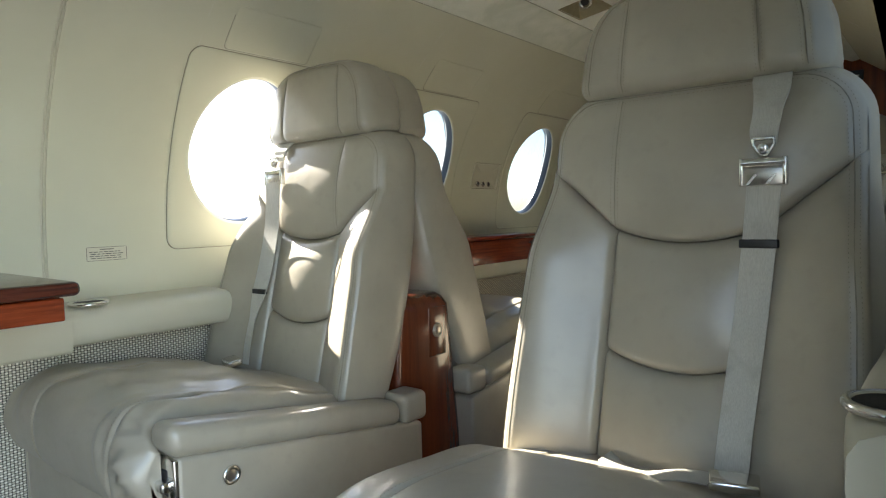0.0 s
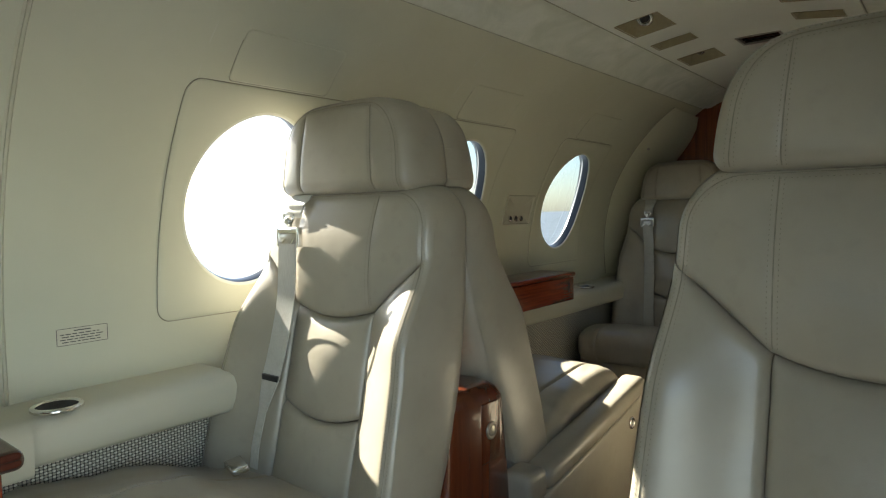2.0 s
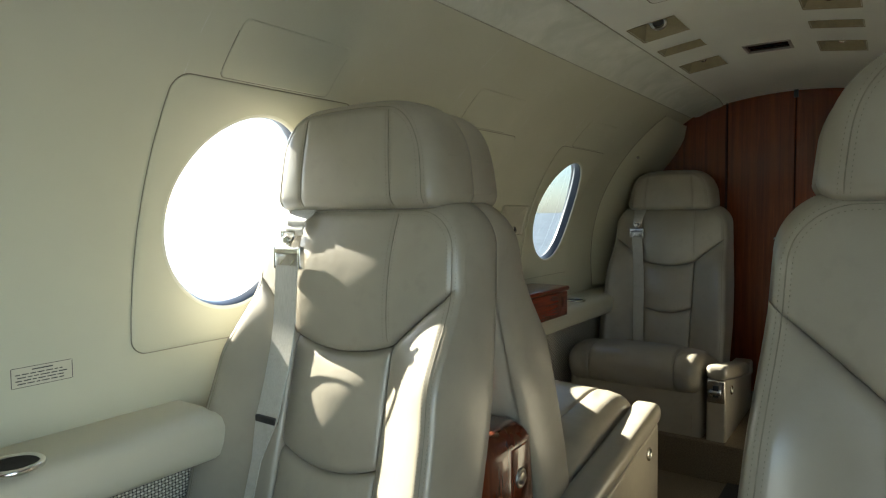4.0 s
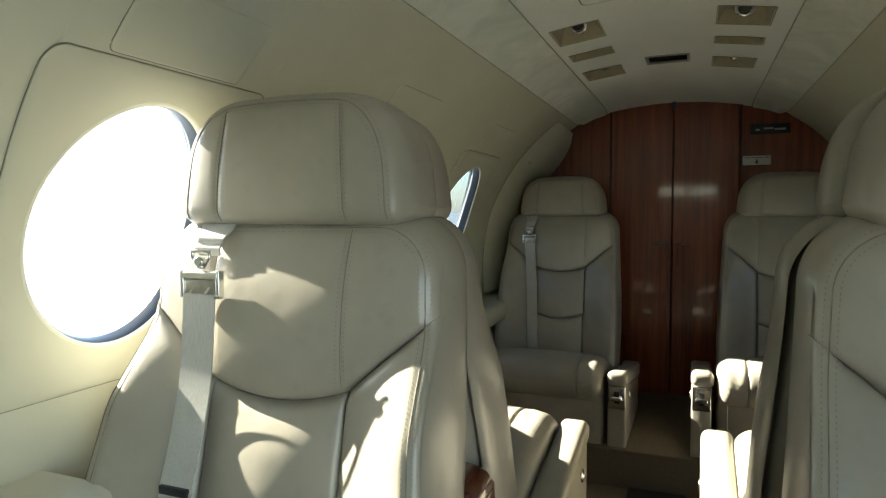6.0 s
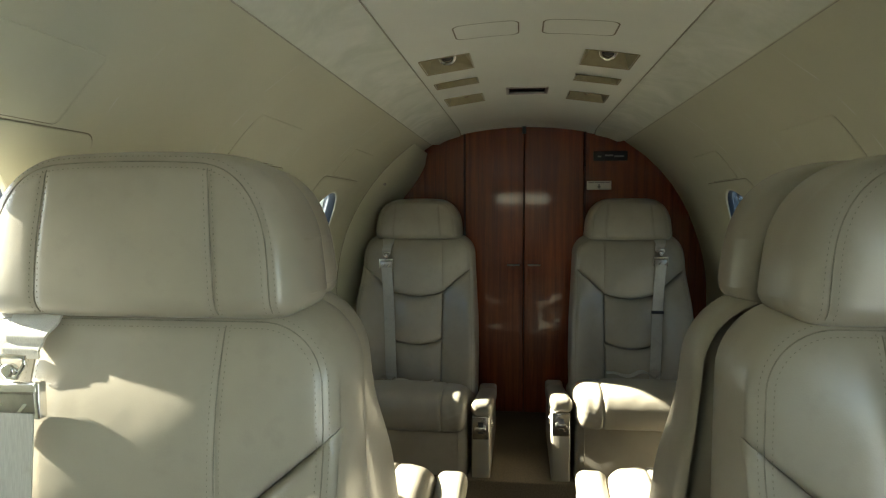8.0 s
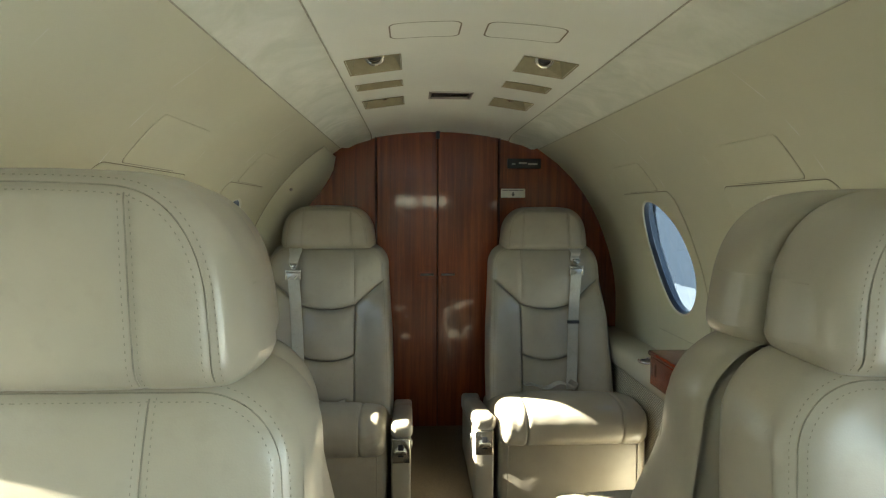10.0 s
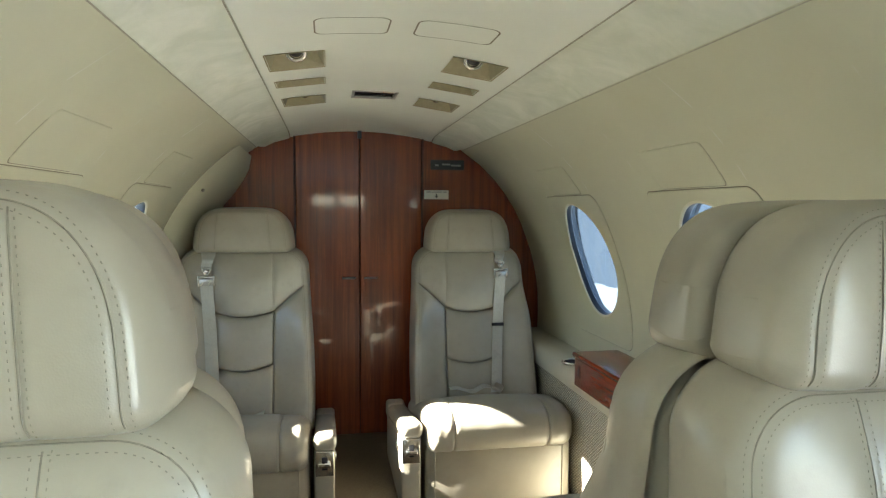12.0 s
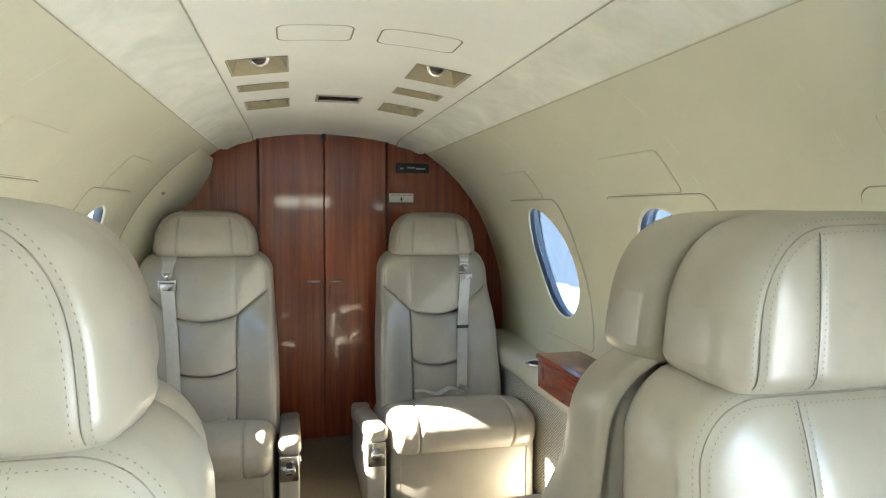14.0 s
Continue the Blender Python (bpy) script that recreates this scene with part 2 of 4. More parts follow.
def tube(points, radius, sides=8):
    """A round bar along points."""
    verts = []
    pts = [Vector(p) for p in points]
    for i, p in enumerate(pts):
        d = (pts[min(i + 1, len(pts) - 1)] - pts[max(i - 1, 0)]).normalized()
        u = d.orthogonal().normalized()
        if i and abs(u.dot(last)) < 0.99:
            u = (last - d * last.dot(d)).normalized()
        last = u
        w = d.cross(u)
        for j in range(sides):
            a = 2 * math.pi * j / sides
            verts.append(p + radius * (math.cos(a) * u + math.sin(a) * w))
    n = len(pts)
    faces = grid_faces(n, sides, True)
    faces.append(tuple(range(sides - 1, -1, -1)))
    faces.append(tuple((n - 1) * sides + j for j in range(sides)))
    return verts, faces


# ---- fuselage section ----
RAD, ZC = 0.778, 0.66
COVE_X, COVE_Z = {-1: 0.41, 1: 0.432}, {-1: 1.318, 1: 1.322}
PANEL_X = 0.277
PANEL_EDGE = {-1: 0.277, 1: 0.300}
Y_FRONT, Y_BULK = -1.30, 3.448


def wall_x(z, extra=0.0, side=-1):
    """Half width of the cabin lining at height z; the right side is a little fuller at the shoulder."""
    r = RAD + extra
    if z < ZC:
        return r - 0.03 * (ZC - z) ** 2
    full = 0.026 * min(1, max(0, (z - 0.95) / 0.35)) if side > 0 else 0.0
    return math.sqrt(max(r * r - (z - ZC) ** 2, 1e-6)) + full


def wall_normal(z):
    """Inward normal (x for the left wall, z)."""
    if z < ZC:
        return 1.0, 0.0
    x = wall_x(z)
    return x / RAD, -(z - ZC) / RAD


def on_wall(side, y, z, inset=0.0):
    nx, nz = wall_normal(z)
    return Vector((side * (wall_x(z, 0.0, side) - inset * nx), y, z + inset * nz))


def ceiling_z(x):
    return 1.408 - 0.028 * (x / PANEL_X) ** 2


WIN_Z, WIN_A, WIN_B = 0.911, 0.158, 0.183    # windows: middle height, half width, half height
WINDOWS = {-1: (1.28, 2.00, 2.725), 1: (1.32, 2.05, 2.77)}
DOOR = (-0.47, 0.59, 0.0, 1.20)


def holed_wall(side, y0, y1, z0, z1, extra, cuts, doors, step=0.06, wide=1.0):
    """A sheet of the curved wall with elliptic window holes and a door hole."""
    verts, faces = [], []
    def put(y, z):
        verts.append((side * wall_x(z, extra, side), y, z))
        return len(verts) - 1
    def sheet(ya, yb, za, zb):
        if yb - ya < 1e-6 or zb - za < 1e-6:
            return
        ny, nz = max(1, round((yb - ya) / 0.5)), max(1, round((zb - za) / step))
        base = len(verts)
        for i in range(ny + 1):
            for j in range(nz + 1):
                put(ya + (yb - ya) * i / ny, za + (zb - za) * j / nz)
        for f in grid_faces(ny + 1, nz + 1, False, side > 0):
            faces.append(tuple(base + k for k in f))
    marks = sorted([(c - 0.19, c + 0.19, c) for c in cuts] + [(d[0], d[1], d) for d in doors])
    y = y0
    for a, b, what in marks:
        sheet(y, a, z0, z1)
        if isinstance(what, tuple):
            sheet(a, b, z0, what[2])
            sheet(a, b, what[3], z1)
        else:
            za, zb = WIN_Z - 0.21, WIN_Z + 0.21
            sheet(a, b, z0, za)
            sheet(a, b, zb, z1)
            n, k = 64, 4
            base = len(verts)
            for i in range(n):
                t = 2 * math.pi * i / n
                ey, ez = WIN_A * wide * math.cos(t), WIN_B * wide * math.sin(t)
                m = max(abs(math.cos(t)), abs(math.sin(t)))
                oy, oz = 0.19 * math.cos(t) / m, 0.21 * math.sin(t) / m
                for j in range(k):
                    f = j / (k - 1)
                    put(what + ey + (oy - ey) * f, WIN_Z + ez + (oz - ez) * f)
            for i in range(n):
                for j in range(k - 1):
                    p, q = base + i * k + j, base + (i + 1) % n * k + j
                    faces.append((p, p + 1, q + 1, q) if side < 0 else (p, q, q + 1, p + 1))
        y = b
    sheet(y, y1, z0, z1)
    return verts, faces


for side, nm in ((-1, "wall_left"), (1, "wall_right")):
    doors = (DOOR,) if side > 0 else ()
    v, f = holed_wall(side, Y_FRONT, Y_BULK + 0.10, -0.02, COVE_Z[side] + 0.004, 0.0, WINDOWS[side], doors)
    structure(mesh_object(nm, v, f, WALL), "cream moulded cabin sidewall lining")
    v, f = holed_wall(side, Y_FRONT - 0.1, Y_BULK + 0.16, -0.3, 1.46, 0.042, WINDOWS[side], doors, wide=1.08)
    structure(mesh_object("fuselage_skin", v, f, SKIN), "white painted outer fuselage skin")

# door frame lining
v = []
for y, z in ((DOOR[0], 0.0), (DOOR[0], 0.6), (DOOR[0], 1.0), (DOOR[0], 1.20), (DOOR[1], 1.20), (DOOR[1], 1.0), (DOOR[1], 0.6), (DOOR[1], 0.0)):
    v += [(wall_x(z, 0.0, 1) - 0.004, y, z), (wall_x(z, 0.042, 1), y, z)]
structure(mesh_object("door_frame", v, grid_faces(8, 2, True), LEDGE, smooth=False), "cream lining of the open entrance doorway")

structure(part("floor", box((-0.80, Y_FRONT, -0.06), (0.86, 2.70, 0.0)), CARPET, smooth=False), "brown carpeted cabin floor")
structure(box_part("floor_step", (-0.79, 2.70, -0.06), (0.79, 3.60, 0.13), CARPET, bevel=0.006), "raised brown carpeted floor at the cabin rear")
tagged(box_part("floor_mat", (-0.10, 2.30, 0.002), (0.08, 2.69, 0.012), MAT), "dark rubber mat on the aisle carpet", "mat")
# forward divider with an open way to the flight deck and its windscreen
for nm, lo, hi in (("wall_front", (-0.85, -0.06), (-0.30, 1.45)), ("wall_front", (0.30, -0.06), (0.85, 1.45)), ("wall_front", (-0.30, 1.30), (0.30, 1.45))):
    structure(part(nm, box((lo[0], Y_FRONT - 0.06, lo[1]), (hi[0], Y_FRONT, hi[1])), DARK_LINING, smooth=False), "dark forward cabin divider")
for nm, lo, hi in (("wall_cockpit", (-0.80, -2.70, -0.06), (-0.74, -1.36, 1.12)), ("wall_cockpit", (0.74, -2.70, -0.06), (0.80, -1.36, 1.12)), ("wall_cockpit", (-0.74, -2.70, -0.06), (0.74, -2.64, 1.13)),
                   ("wall_cockpit", (-0.80, -2.30, 1.24), (0.80, -1.36, 1.30)), ("wall_cockpit", (-0.03, -2.70, 0.80), (0.03, -2.64, 1.24)), ("floor_cockpit", (-0.74, -2.64, -0.06), (0.74, -1.36, 0.0))):
    structure(part(nm, box(lo, hi), DARK_LINING, smooth=False), "dark flight deck lining ahead of the cabin")
structure(part("roof", box((-0.50, Y_FRONT - 0.1, 1.455), (0.50, Y_BULK + 0.16, 1.50)), SKIN, smooth=False), "outer fuselage roof skin")

# ground outside
bm = bmesh.new()
bmesh.ops.create_grid(bm, x_segments=2, y_segments=2, size=3000)
for q in bm.verts:
    q.co.z = -1.15
structure(part("ground", bm, CONCRETE, smooth=False), "pale concrete airport apron")

# hangar across the apron, seen through the right-hand windows
CLADDING = simple("blue_grey_cladding", (0.048, 0.062, 0.08), 0.6, 0, 0.12, 0.4)
ROOFING = simple("grey_roof_sheet", (0.16, 0.17, 0.18), 0.6, 0, 0.1, 0.5)
hangar = thing("hangar", "long blue-grey metal-clad hangar across the apron", "building", at=(8, 30, -1.15))
v = []
for i in range(241):
    y = -30 + 0.5 * i
    x = 0.0 if i % 2 else -0.10
    v += [(x, y - 0.12, 0.0), (x, y - 0.12, 9.0), (x, y + 0.12, 0.0), (x, y + 0.12, 9.0)]
mesh_object("wall", v, [(2 * k, 2 * k + 2, 2 * k + 3, 2 * k + 1) for k in range(len(v) // 2 - 1)], CLADDING, hangar, smooth=False)
part("roof", box((-0.6, -30.6, 9.0), (24, 90.6, 9.35)), ROOFING, hangar, smooth=False)
part("end_wall", box((0.1, 90.0, 0.0), (23.5, 90.3, 9.0)), CLADDING, hangar, smooth=False)
part("end_wall", box((0.1, -30.3, 0.0), (23.5, -30.0, 9.0)), CLADDING, hangar, smooth=False)

# windows: tunnel, lip, panes
for side in (-1, 1):
    for k, yc in enumerate(WINDOWS[side]):
        win = structure(new("window_%d" % (k + 1 + (3 if side > 0 else 0))), "oval cabin window with deep dark reveal")
        n = 64
        dp = 1.0 if side < 0 else 0.6   # the right-hand panes sit nearer to the lining
        for nm, mat, rings in (("window_lip", LIP, ((1.035, 0.0042), (1.020, 0.0050), (1.004, 0.0042), (0.996, 0.0005))),
                               ("window_seal", RUBBER, ((0.996, 0.0005), (0.976, -0.006), (0.968, -0.024 * dp))),
                               ("window_tunnel", REVEAL, ((0.968, -0.024 * dp), (0.985, -0.032), (1.08, -0.0425)))):
            v = []
            for scale, inset in rings:
                for i in range(n):
                    t = 2 * math.pi * i / n
                    v.append(on_wall(side, yc + WIN_A * scale * math.cos(t), WIN_Z + WIN_B * scale * math.sin(t), inset))
            mesh_object(nm, v, grid_faces(len(rings), n, True, side > 0), mat, win)
        for depth, sc in ((-0.031 if side < 0 else -0.0165, 0.984 if side < 0 else 0.972),):
            v = [on_wall(side, yc, WIN_Z, depth)]
            for s in (0.5, 1.0):
                for i in range(n):
                    t = 2 * math.pi * i / n
                    v.append(on_wall(side, yc + WIN_A * sc * s * math.cos(t), WIN_Z + WIN_B * sc * s * math.sin(t), depth))
            f = [(0, 1 + i, 1 + (i + 1) % n) for i in range(n)] + [(1 + i, 1 + n + i, 1 + n + (i + 1) % n, 1 + (i + 1) % n) for i in range(n)]
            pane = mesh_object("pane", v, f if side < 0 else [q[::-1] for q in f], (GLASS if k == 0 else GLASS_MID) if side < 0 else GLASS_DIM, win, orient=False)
            # direct sun passes untinted; the tint only dims view and skylight
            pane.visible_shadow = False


def rounded_outline(y0, y1, z0, z1, r, n=8):
    pts = []
    for cy, cz, a0 in ((y1 - r, z1 - r, 0), (y0 + r, z1 - r, 90), (y0 + r, z0 + r, 180), (y1 - r, z0 + r, 270)):
        for i in range(n + 1):
            a = radians(a0 + 90 * i / n)
            pts.append((cy + r * math.cos(a), cz + r * math.sin(a)))
    return pts


def plate_on_wall(name, side, outline, proud, mat, parent, hole=None, label=""):
    """A thin moulded plate that follows the wall, with rounded edge, optionally with an oval hole."""
    n = len(outline)
    cy = sum(p[0] for p in outline) / n
    cz = sum(p[1] for p in outline) / n
    v = []
    levels = [(1.0, 0.0005), (1.0, proud * 0.7), (0.985, proud), (0.94, proud)]
    for s, ins in levels:
        for y, z in outline:
            v.append(on_wall(side, cy + (y - cy) * s, cz + (z - cz) * s, ins))
    rows = len(levels)
    if hole:
        hy, hz, ha, hb = hole
        for m in range(1, 7):
            for y, z in outline:
                a = math.atan2((z - hz) / hb, (y - hy) / ha)
                ty, tz = hy + ha * math.cos(a), hz + hb * math.sin(a)
                sy, sz = cy + (y - cy) * 0.94, cz + (z - cz) * 0.94
                v.append(on_wall(side, sy + (ty - sy) * m / 6, sz + (tz - sz) * m / 6, proud))
        rows += 6
    else:
        for s in (0.7, 0.4, 0.15):
            for y, z in outline:
                v.append(on_wall(side, cy + (y - cy) * s, cz + (z - cz) * s, proud))
        rows += 3
    f = grid_faces(rows, n, True, side < 0)
    if not hole:
        base = (rows - 1) * n
        cap = tuple(base + i for i in range(n))
        f.append(cap if side > 0 else cap[::-1])
    return mesh_object(name, v, f, mat, parent, label)


def seam_band(name, side, outline, width, mat, parent):
    """A dark shadow gap round a plate."""
    n = len(outline)
    cy = sum(p[0] for p in outline) / n
    cz = sum(p[1] for p in outline) / n
    v = []
    for w in (-0.001, width):
        for y, z in outline:
            d = Vector((y - cy, z - cz))
            half = Vector((max(abs(p[0] - cy) for p in outline), max(abs(p[1] - cz) for p in outline)))
            v.append(on_wall(side, cy + d.x * (1 + w / half.x), cz + d.y * (1 + w / half.y), 0.0012))
    return mesh_object(name, v, grid_faces(2, n, True, side > 0), mat, parent)


def dense(outline, step=0.02):
    out = []
    for i, p in enumerate(outline):
        q = outline[(i + 1) % len(outline)]
        d = math.hypot(q[0] - p[0], q[1] - p[1])
        m = max(1, round(d / step))
        out += [(p[0] + (q[0] - p[0]) * j / m, p[1] + (q[1] - p[1]) * j / m) for j in range(m)]
    return out


for side in (-1, 1):
    for yc in WINDOWS[side]:
        panel = thing("window_panel", "cream moulded panel round an oval cabin window", "wall panel", "window panels")
        low = 0.0 if side < 0 else 0.018
        o = dense(rounded_outline(yc - 0.205, yc + 0.205, 0.664 - low, 1.140 - low, 0.028))
        plate_on_wall("surround", side, o, 0.004, WALL, panel, (yc, WIN_Z, WIN_A * 1.03, WIN_B * 1.03))
        seam_band("gap", side, o, 0.0016, SEAM, panel)
        cover = thing("service_cover", "cream cover plate above a cabin window", "cover plate", "cover plates")
        o = dense(rounded_outline(yc - 0.128, yc + 0.118, 1.145 - low, 1.228 - low, 0.010))
        plate_on_wall("plate", side, o, 0.003, WALL, cover)
        seam_band("gap", side, o, 0.0013, SEAM, cover)

# sidewall joint seams
for side, ys in ((-1, (0.80,)), (1, ())):
    for y in ys:
        v = []
        zs = [0.50 + 0.805 * i / 24 for i in range(25)]
        for z in zs:
            for dy, ins in ((-0.006, 0.0006), (-0.003, 0.004), (0.0, 0.0008), (0.003, 0.004), (0.006, 0.0006)):
                v.append(on_wall(side, y + dy, z, ins))
        structure(mesh_object("trim", v, grid_faces(25, 5), LEDGE), "vertical joint strip of the sidewall panels")

# ceiling: side coves and centre panel with recessed vents
for side in (-1, 1):
    v = []
    cx, cz, px = COVE_X[side], COVE_Z[side], PANEL_EDGE[side]
    pz = ceiling_z(px)
    w, h = cx - px, pz - cz
    prof = [(cx + 0.004, cz + 0.0035), (cx - 0.002, cz + 0.0035), (cx - 0.007, cz + 0.007), (px + 0.737 * w, cz + 0.42 * h), (px + 0.474 * w, cz + 0.71 * h), (px + 0.173 * w, cz + 0.90 * h), (px + 0.006, pz - 0.001), (px + 0.002, pz + 0.004)]
    for y in (Y_FRONT, 0.6, 1.6, 2.6, Y_BULK - 0.11, Y_BULK - 0.08, Y_BULK - 0.05, Y_BULK - 0.025, Y_BULK - 0.008, Y_BULK + 0.01):
        drop = 0.020 * max(0, (y - Y_BULK + 0.11) / 0.11) ** 2
        for i, (x, z) in enumerate(prof):
            v.append((side * x, y, z - (drop if i > 2 else 0)))
    structure(mesh_object("ceiling_cove", v, grid_faces(10, len(prof), False, side > 0), SUEDE), "mottled pale suede ceiling cove")
    v, f = tube([(side * (px + 0.003), y, pz + 0.0005 - 0.016 * max(0, (y - 3.34) / 0.108) ** 2) for y in (Y_FRONT, 1.0, 2.0, 3.34, 3.38, 3.42, Y_BULK)], 0.0015)
    structure(mesh_object("trim", v, f, JOINT), "faint joint line along the ceiling panel")
    v, f = tube([(side * (cx - 0.001), y, cz + 0.0030) for y in (Y_FRONT, 1.0, Y_BULK)], 0.0014)
    structure(mesh_object("trim", v, f, JOINT), "faint joint line along the ceiling edge")

HOLES = []
for sx in (-1, 1):
    for y0, y1 in ((2.15, 2.295), (2.42, 2.49), (2.66, 2.79)):
        HOLES.append((min(sx * 0.136, sx * 0.254), max(sx * 0.136, sx * 0.254), y0, y1))
HOLES.append((-0.056, 0.066, 2.615, 2.715))
xs = sorted(set([-PANEL_EDGE[-1] + (PANEL_EDGE[-1] + PANEL_EDGE[1]) * i / 12 for i in range(13)] + [h[0] for h in HOLES] + [h[1] for h in HOLES]))
ys = sorted(set([Y_FRONT, 0.0, 1.0, 1.6, 3.0, 3.30, 3.38, 3.42, Y_BULK] + [h[2] for h in HOLES] + [h[3] for h in HOLES]))
v, f = [], []
for y in ys:
    for x in xs:
        v.append((x, y, ceiling_z(x) - 0.016 * max(0, (y - 3.34) / 0.108) ** 2))
for i in range(len(ys) - 1):
    for j in range(len(xs) - 1):
        mx, my = (xs[j] + xs[j + 1]) / 2, (ys[i] + ys[i + 1]) / 2
        if not any(h[0] < mx < h[1] and h[2] < my < h[3] for h in HOLES):
            a = i * len(xs) + j
            f.append((a, a + len(xs), a + len(xs) + 1, a + 1))
for s in (-1, 1):
    e = len(v)
    for y in ys:
        v += [(s * PANEL_EDGE[s], y, ceiling_z(PANEL_EDGE[s]) - (0.016 * max(0, (y - 3.34) / 0.108) ** 2)), (s * (PANEL_EDGE[s] + 0.004), y, 1.392)]
    for i in range(len(ys) - 1):
        f.append((e + 2 * i, e + 2 * i + 1, e + 2 * i + 3, e + 2 * i + 2))
structure(mesh_object("ceiling", v, f, CEILING), "pale arched centre ceiling panel of the cabin")

for k, (x0, x1, y0, y1) in enumerate(HOLES[:6]):
    out = 1 if x0 > 0 else -1
    long = y1 - y0
    vent = thing("air_vent", "recessed tan ceiling vent scoop", "air vent", "ceiling vents")
    zt = max(ceiling_z(x0), ceiling_z(x1)) + 0.022
    e = 0.003
    xa, xb = x0 + 0.018, x1 - 0.018
    ya, yb = y0 + long * 0.10, y1 - long * 0.30
    lip = [(x0 - e, y0 - e), (x1 + e, y0 - e), (x1 + e, y1 + e), (x0 - e, y1 + e)]
    inn = [(xa, ya), (xb, ya), (xb, yb), (xa, yb)]
    v = [(x, y, ceiling_z(x) - 0.002) for x, y in lip] + [(x, y, ceiling_z(x) + 0.001) for x, y in [(x0, y0), (x1, y0), (x1, y1), (x0, y1)]] + [(x, y, zt) for x, y in inn]
    f = grid_faces(3, 4, True) + [(8, 9, 10, 11)]
    mesh_object("scoop", v, f, TAN, vent, smooth=False)
    if long > 0.1:
        big = long > 0.14
        cx, cy = (x0 + x1) / 2 + out * 0.0, y0 + long * (0.46 if big else 0.40)
        r = 0.019 if big else 0.010
        rv, rf = ring((cx, cy, zt - 0.012), (0, -0.9, -0.7), r, 0.005)
        nozzle = mesh_object("nozzle_ring", rv, rf, CHROME, vent, "chrome nozzle ring")
        part("nozzle", cylinder((cx, cy, zt - 0.008), (0, -0.9, -0.7), r * 0.8, 0.012, 20, 0.002), BLACK, nozzle)
x0, x1, y0, y1 = HOLES[6]
grille = thing("ceiling_grille", "dark louvred ceiling grille with metal frame", "grille")
part("backing", box((x0, y0, ceiling_z(0) + 0.016), (x1, y1, ceiling_z(0) + 0.02)), BLACK, grille, smooth=False)
for a, b in (((x0 - 0.004, y0 - 0.004), (x1 + 0.004, y0 + 0.004)), ((x0 - 0.004, y1 - 0.004), (x1 + 0.004, y1 + 0.004)), ((x0 - 0.004, y0 + 0.004), (x0 + 0.004, y1 - 0.004)), ((x1 - 0.004, y0 + 0.004), (x1 + 0.004, y1 - 0.004))):
    box_part("frame", (*a, ceiling_z(0) - 0.004), (*b, ceiling_z(0) + 0.016), STEEL, grille, 0.001)
for i in range(5):
    y = y0 + 0.018 + i * 0.018
    bm = box((x0 + 0.005, y, ceiling_z(0) + 0.001), (x1 - 0.005, y + 0.003, ceiling_z(0) + 0.014))
    part("slat", bm, CHROME if i % 2 else BLACK, grille, smooth=False)
for x0, x1 in ((-0.150, -0.020), (0.033, 0.178)):
    flap = thing("ceiling_flap", "pale rounded ceiling cover with dark joint line", "ceiling cover", "ceiling covers")
    o = dense(rounded_outline(x0, x1, 1.926, 2.024, 0.018), 0.02)
    n = len(o)
    cx, cy = (x0 + x1) / 2, 1.975
    for nm, mat, lv in (("cover", CEILING, ((1.0, 0.0), (1.0, -0.0006), (0.97, -0.0010), (0.5, -0.0010), (0.1, -0.0010))), ("gap", SEAM, ((1.0, -0.0014), (1.045, -0.0014)))):
        v = [(cx + (x - cx) * s, cy + (y - cy) * s, ceiling_z(cx + (x - cx) * s) + dz) for s, dz in lv for x, y in o]
        f = grid_faces(len(lv), n, True)
        if nm == "cover":
            f.append(tuple((len(lv) - 1) * n + i for i in range(n)))
        mesh_object(nm, v, f, mat, flap)

# ---- rear bulkhead of mahogany panels ----
def bulk_top(x):
    side = 1 if x > 0 else -1
    if abs(x) < PANEL_EDGE[side]:
        return ceiling_z(x) + 0.01
    if abs(x) < COVE_X[side]:
        return 1.385
    return ZC + math.sqrt(max(RAD * RAD - x * x, 0)) + (0.01 if x < 0 else 0.032)


def bulkhead_panel(name, x0, x1, parent, proud, mat=WOOD_UP):
    n = 14
    xs = [x0 + (x1 - x0) * i / n for i in range(n + 1)]
    v = []
    for y, s in ((Y_BULK + 0.03, 0.0), (Y_BULK - proud + 0.003, 0.0), (Y_BULK - proud, 0.003)):
        for i, x in enumerate(xs):
            x = x + (s if i == 0 else -s if i == n else 0)
            v += [(x, y, 0.13), (x, y, max(bulk_top(x), 0.2))]
    f = []
    m = 2 * (n + 1)
    for i in range(n):
        f.append((2 * m + 2 * i, 2 * m + 2 * i + 2, 2 * m + 2 * i + 3, 2 * m + 2 * i + 1))
    for r in range(2):
        f.append((r * m, r * m + 1, (r + 1) * m + 1, (r + 1) * m))
        f.append((r * m + 2 * n, (r + 1) * m + 2 * n, (r + 1) * m + 2 * n + 1, r * m + 2 * n + 1))
    return mesh_object(name, v, f, mat, parent, smooth=False)


bulk = structure(new("bulkhead"), "rear cabin bulkhead of glossy red mahogany veneer")
bulkhead_panel("side_panel", -0.79, -0.262, bulk, 0.0)
bulkhead_panel("side_panel", 0.262, 0.79, bulk, 0.0)
part("backing", box((-0.80, Y_BULK + 0.032, 0.1), (0.80, Y_BULK + 0.06, 1.47)), DARK, bulk, smooth=False)
lav = structure(new("door_1"), "pair of closed glossy mahogany door leaves in the rear bulkhead")
bulkhead_panel("door_leaf", -0.257, -0.0012, lav, 0.006)
bulkhead_panel("door_leaf", 0.0012, 0.257, lav, 0.006)
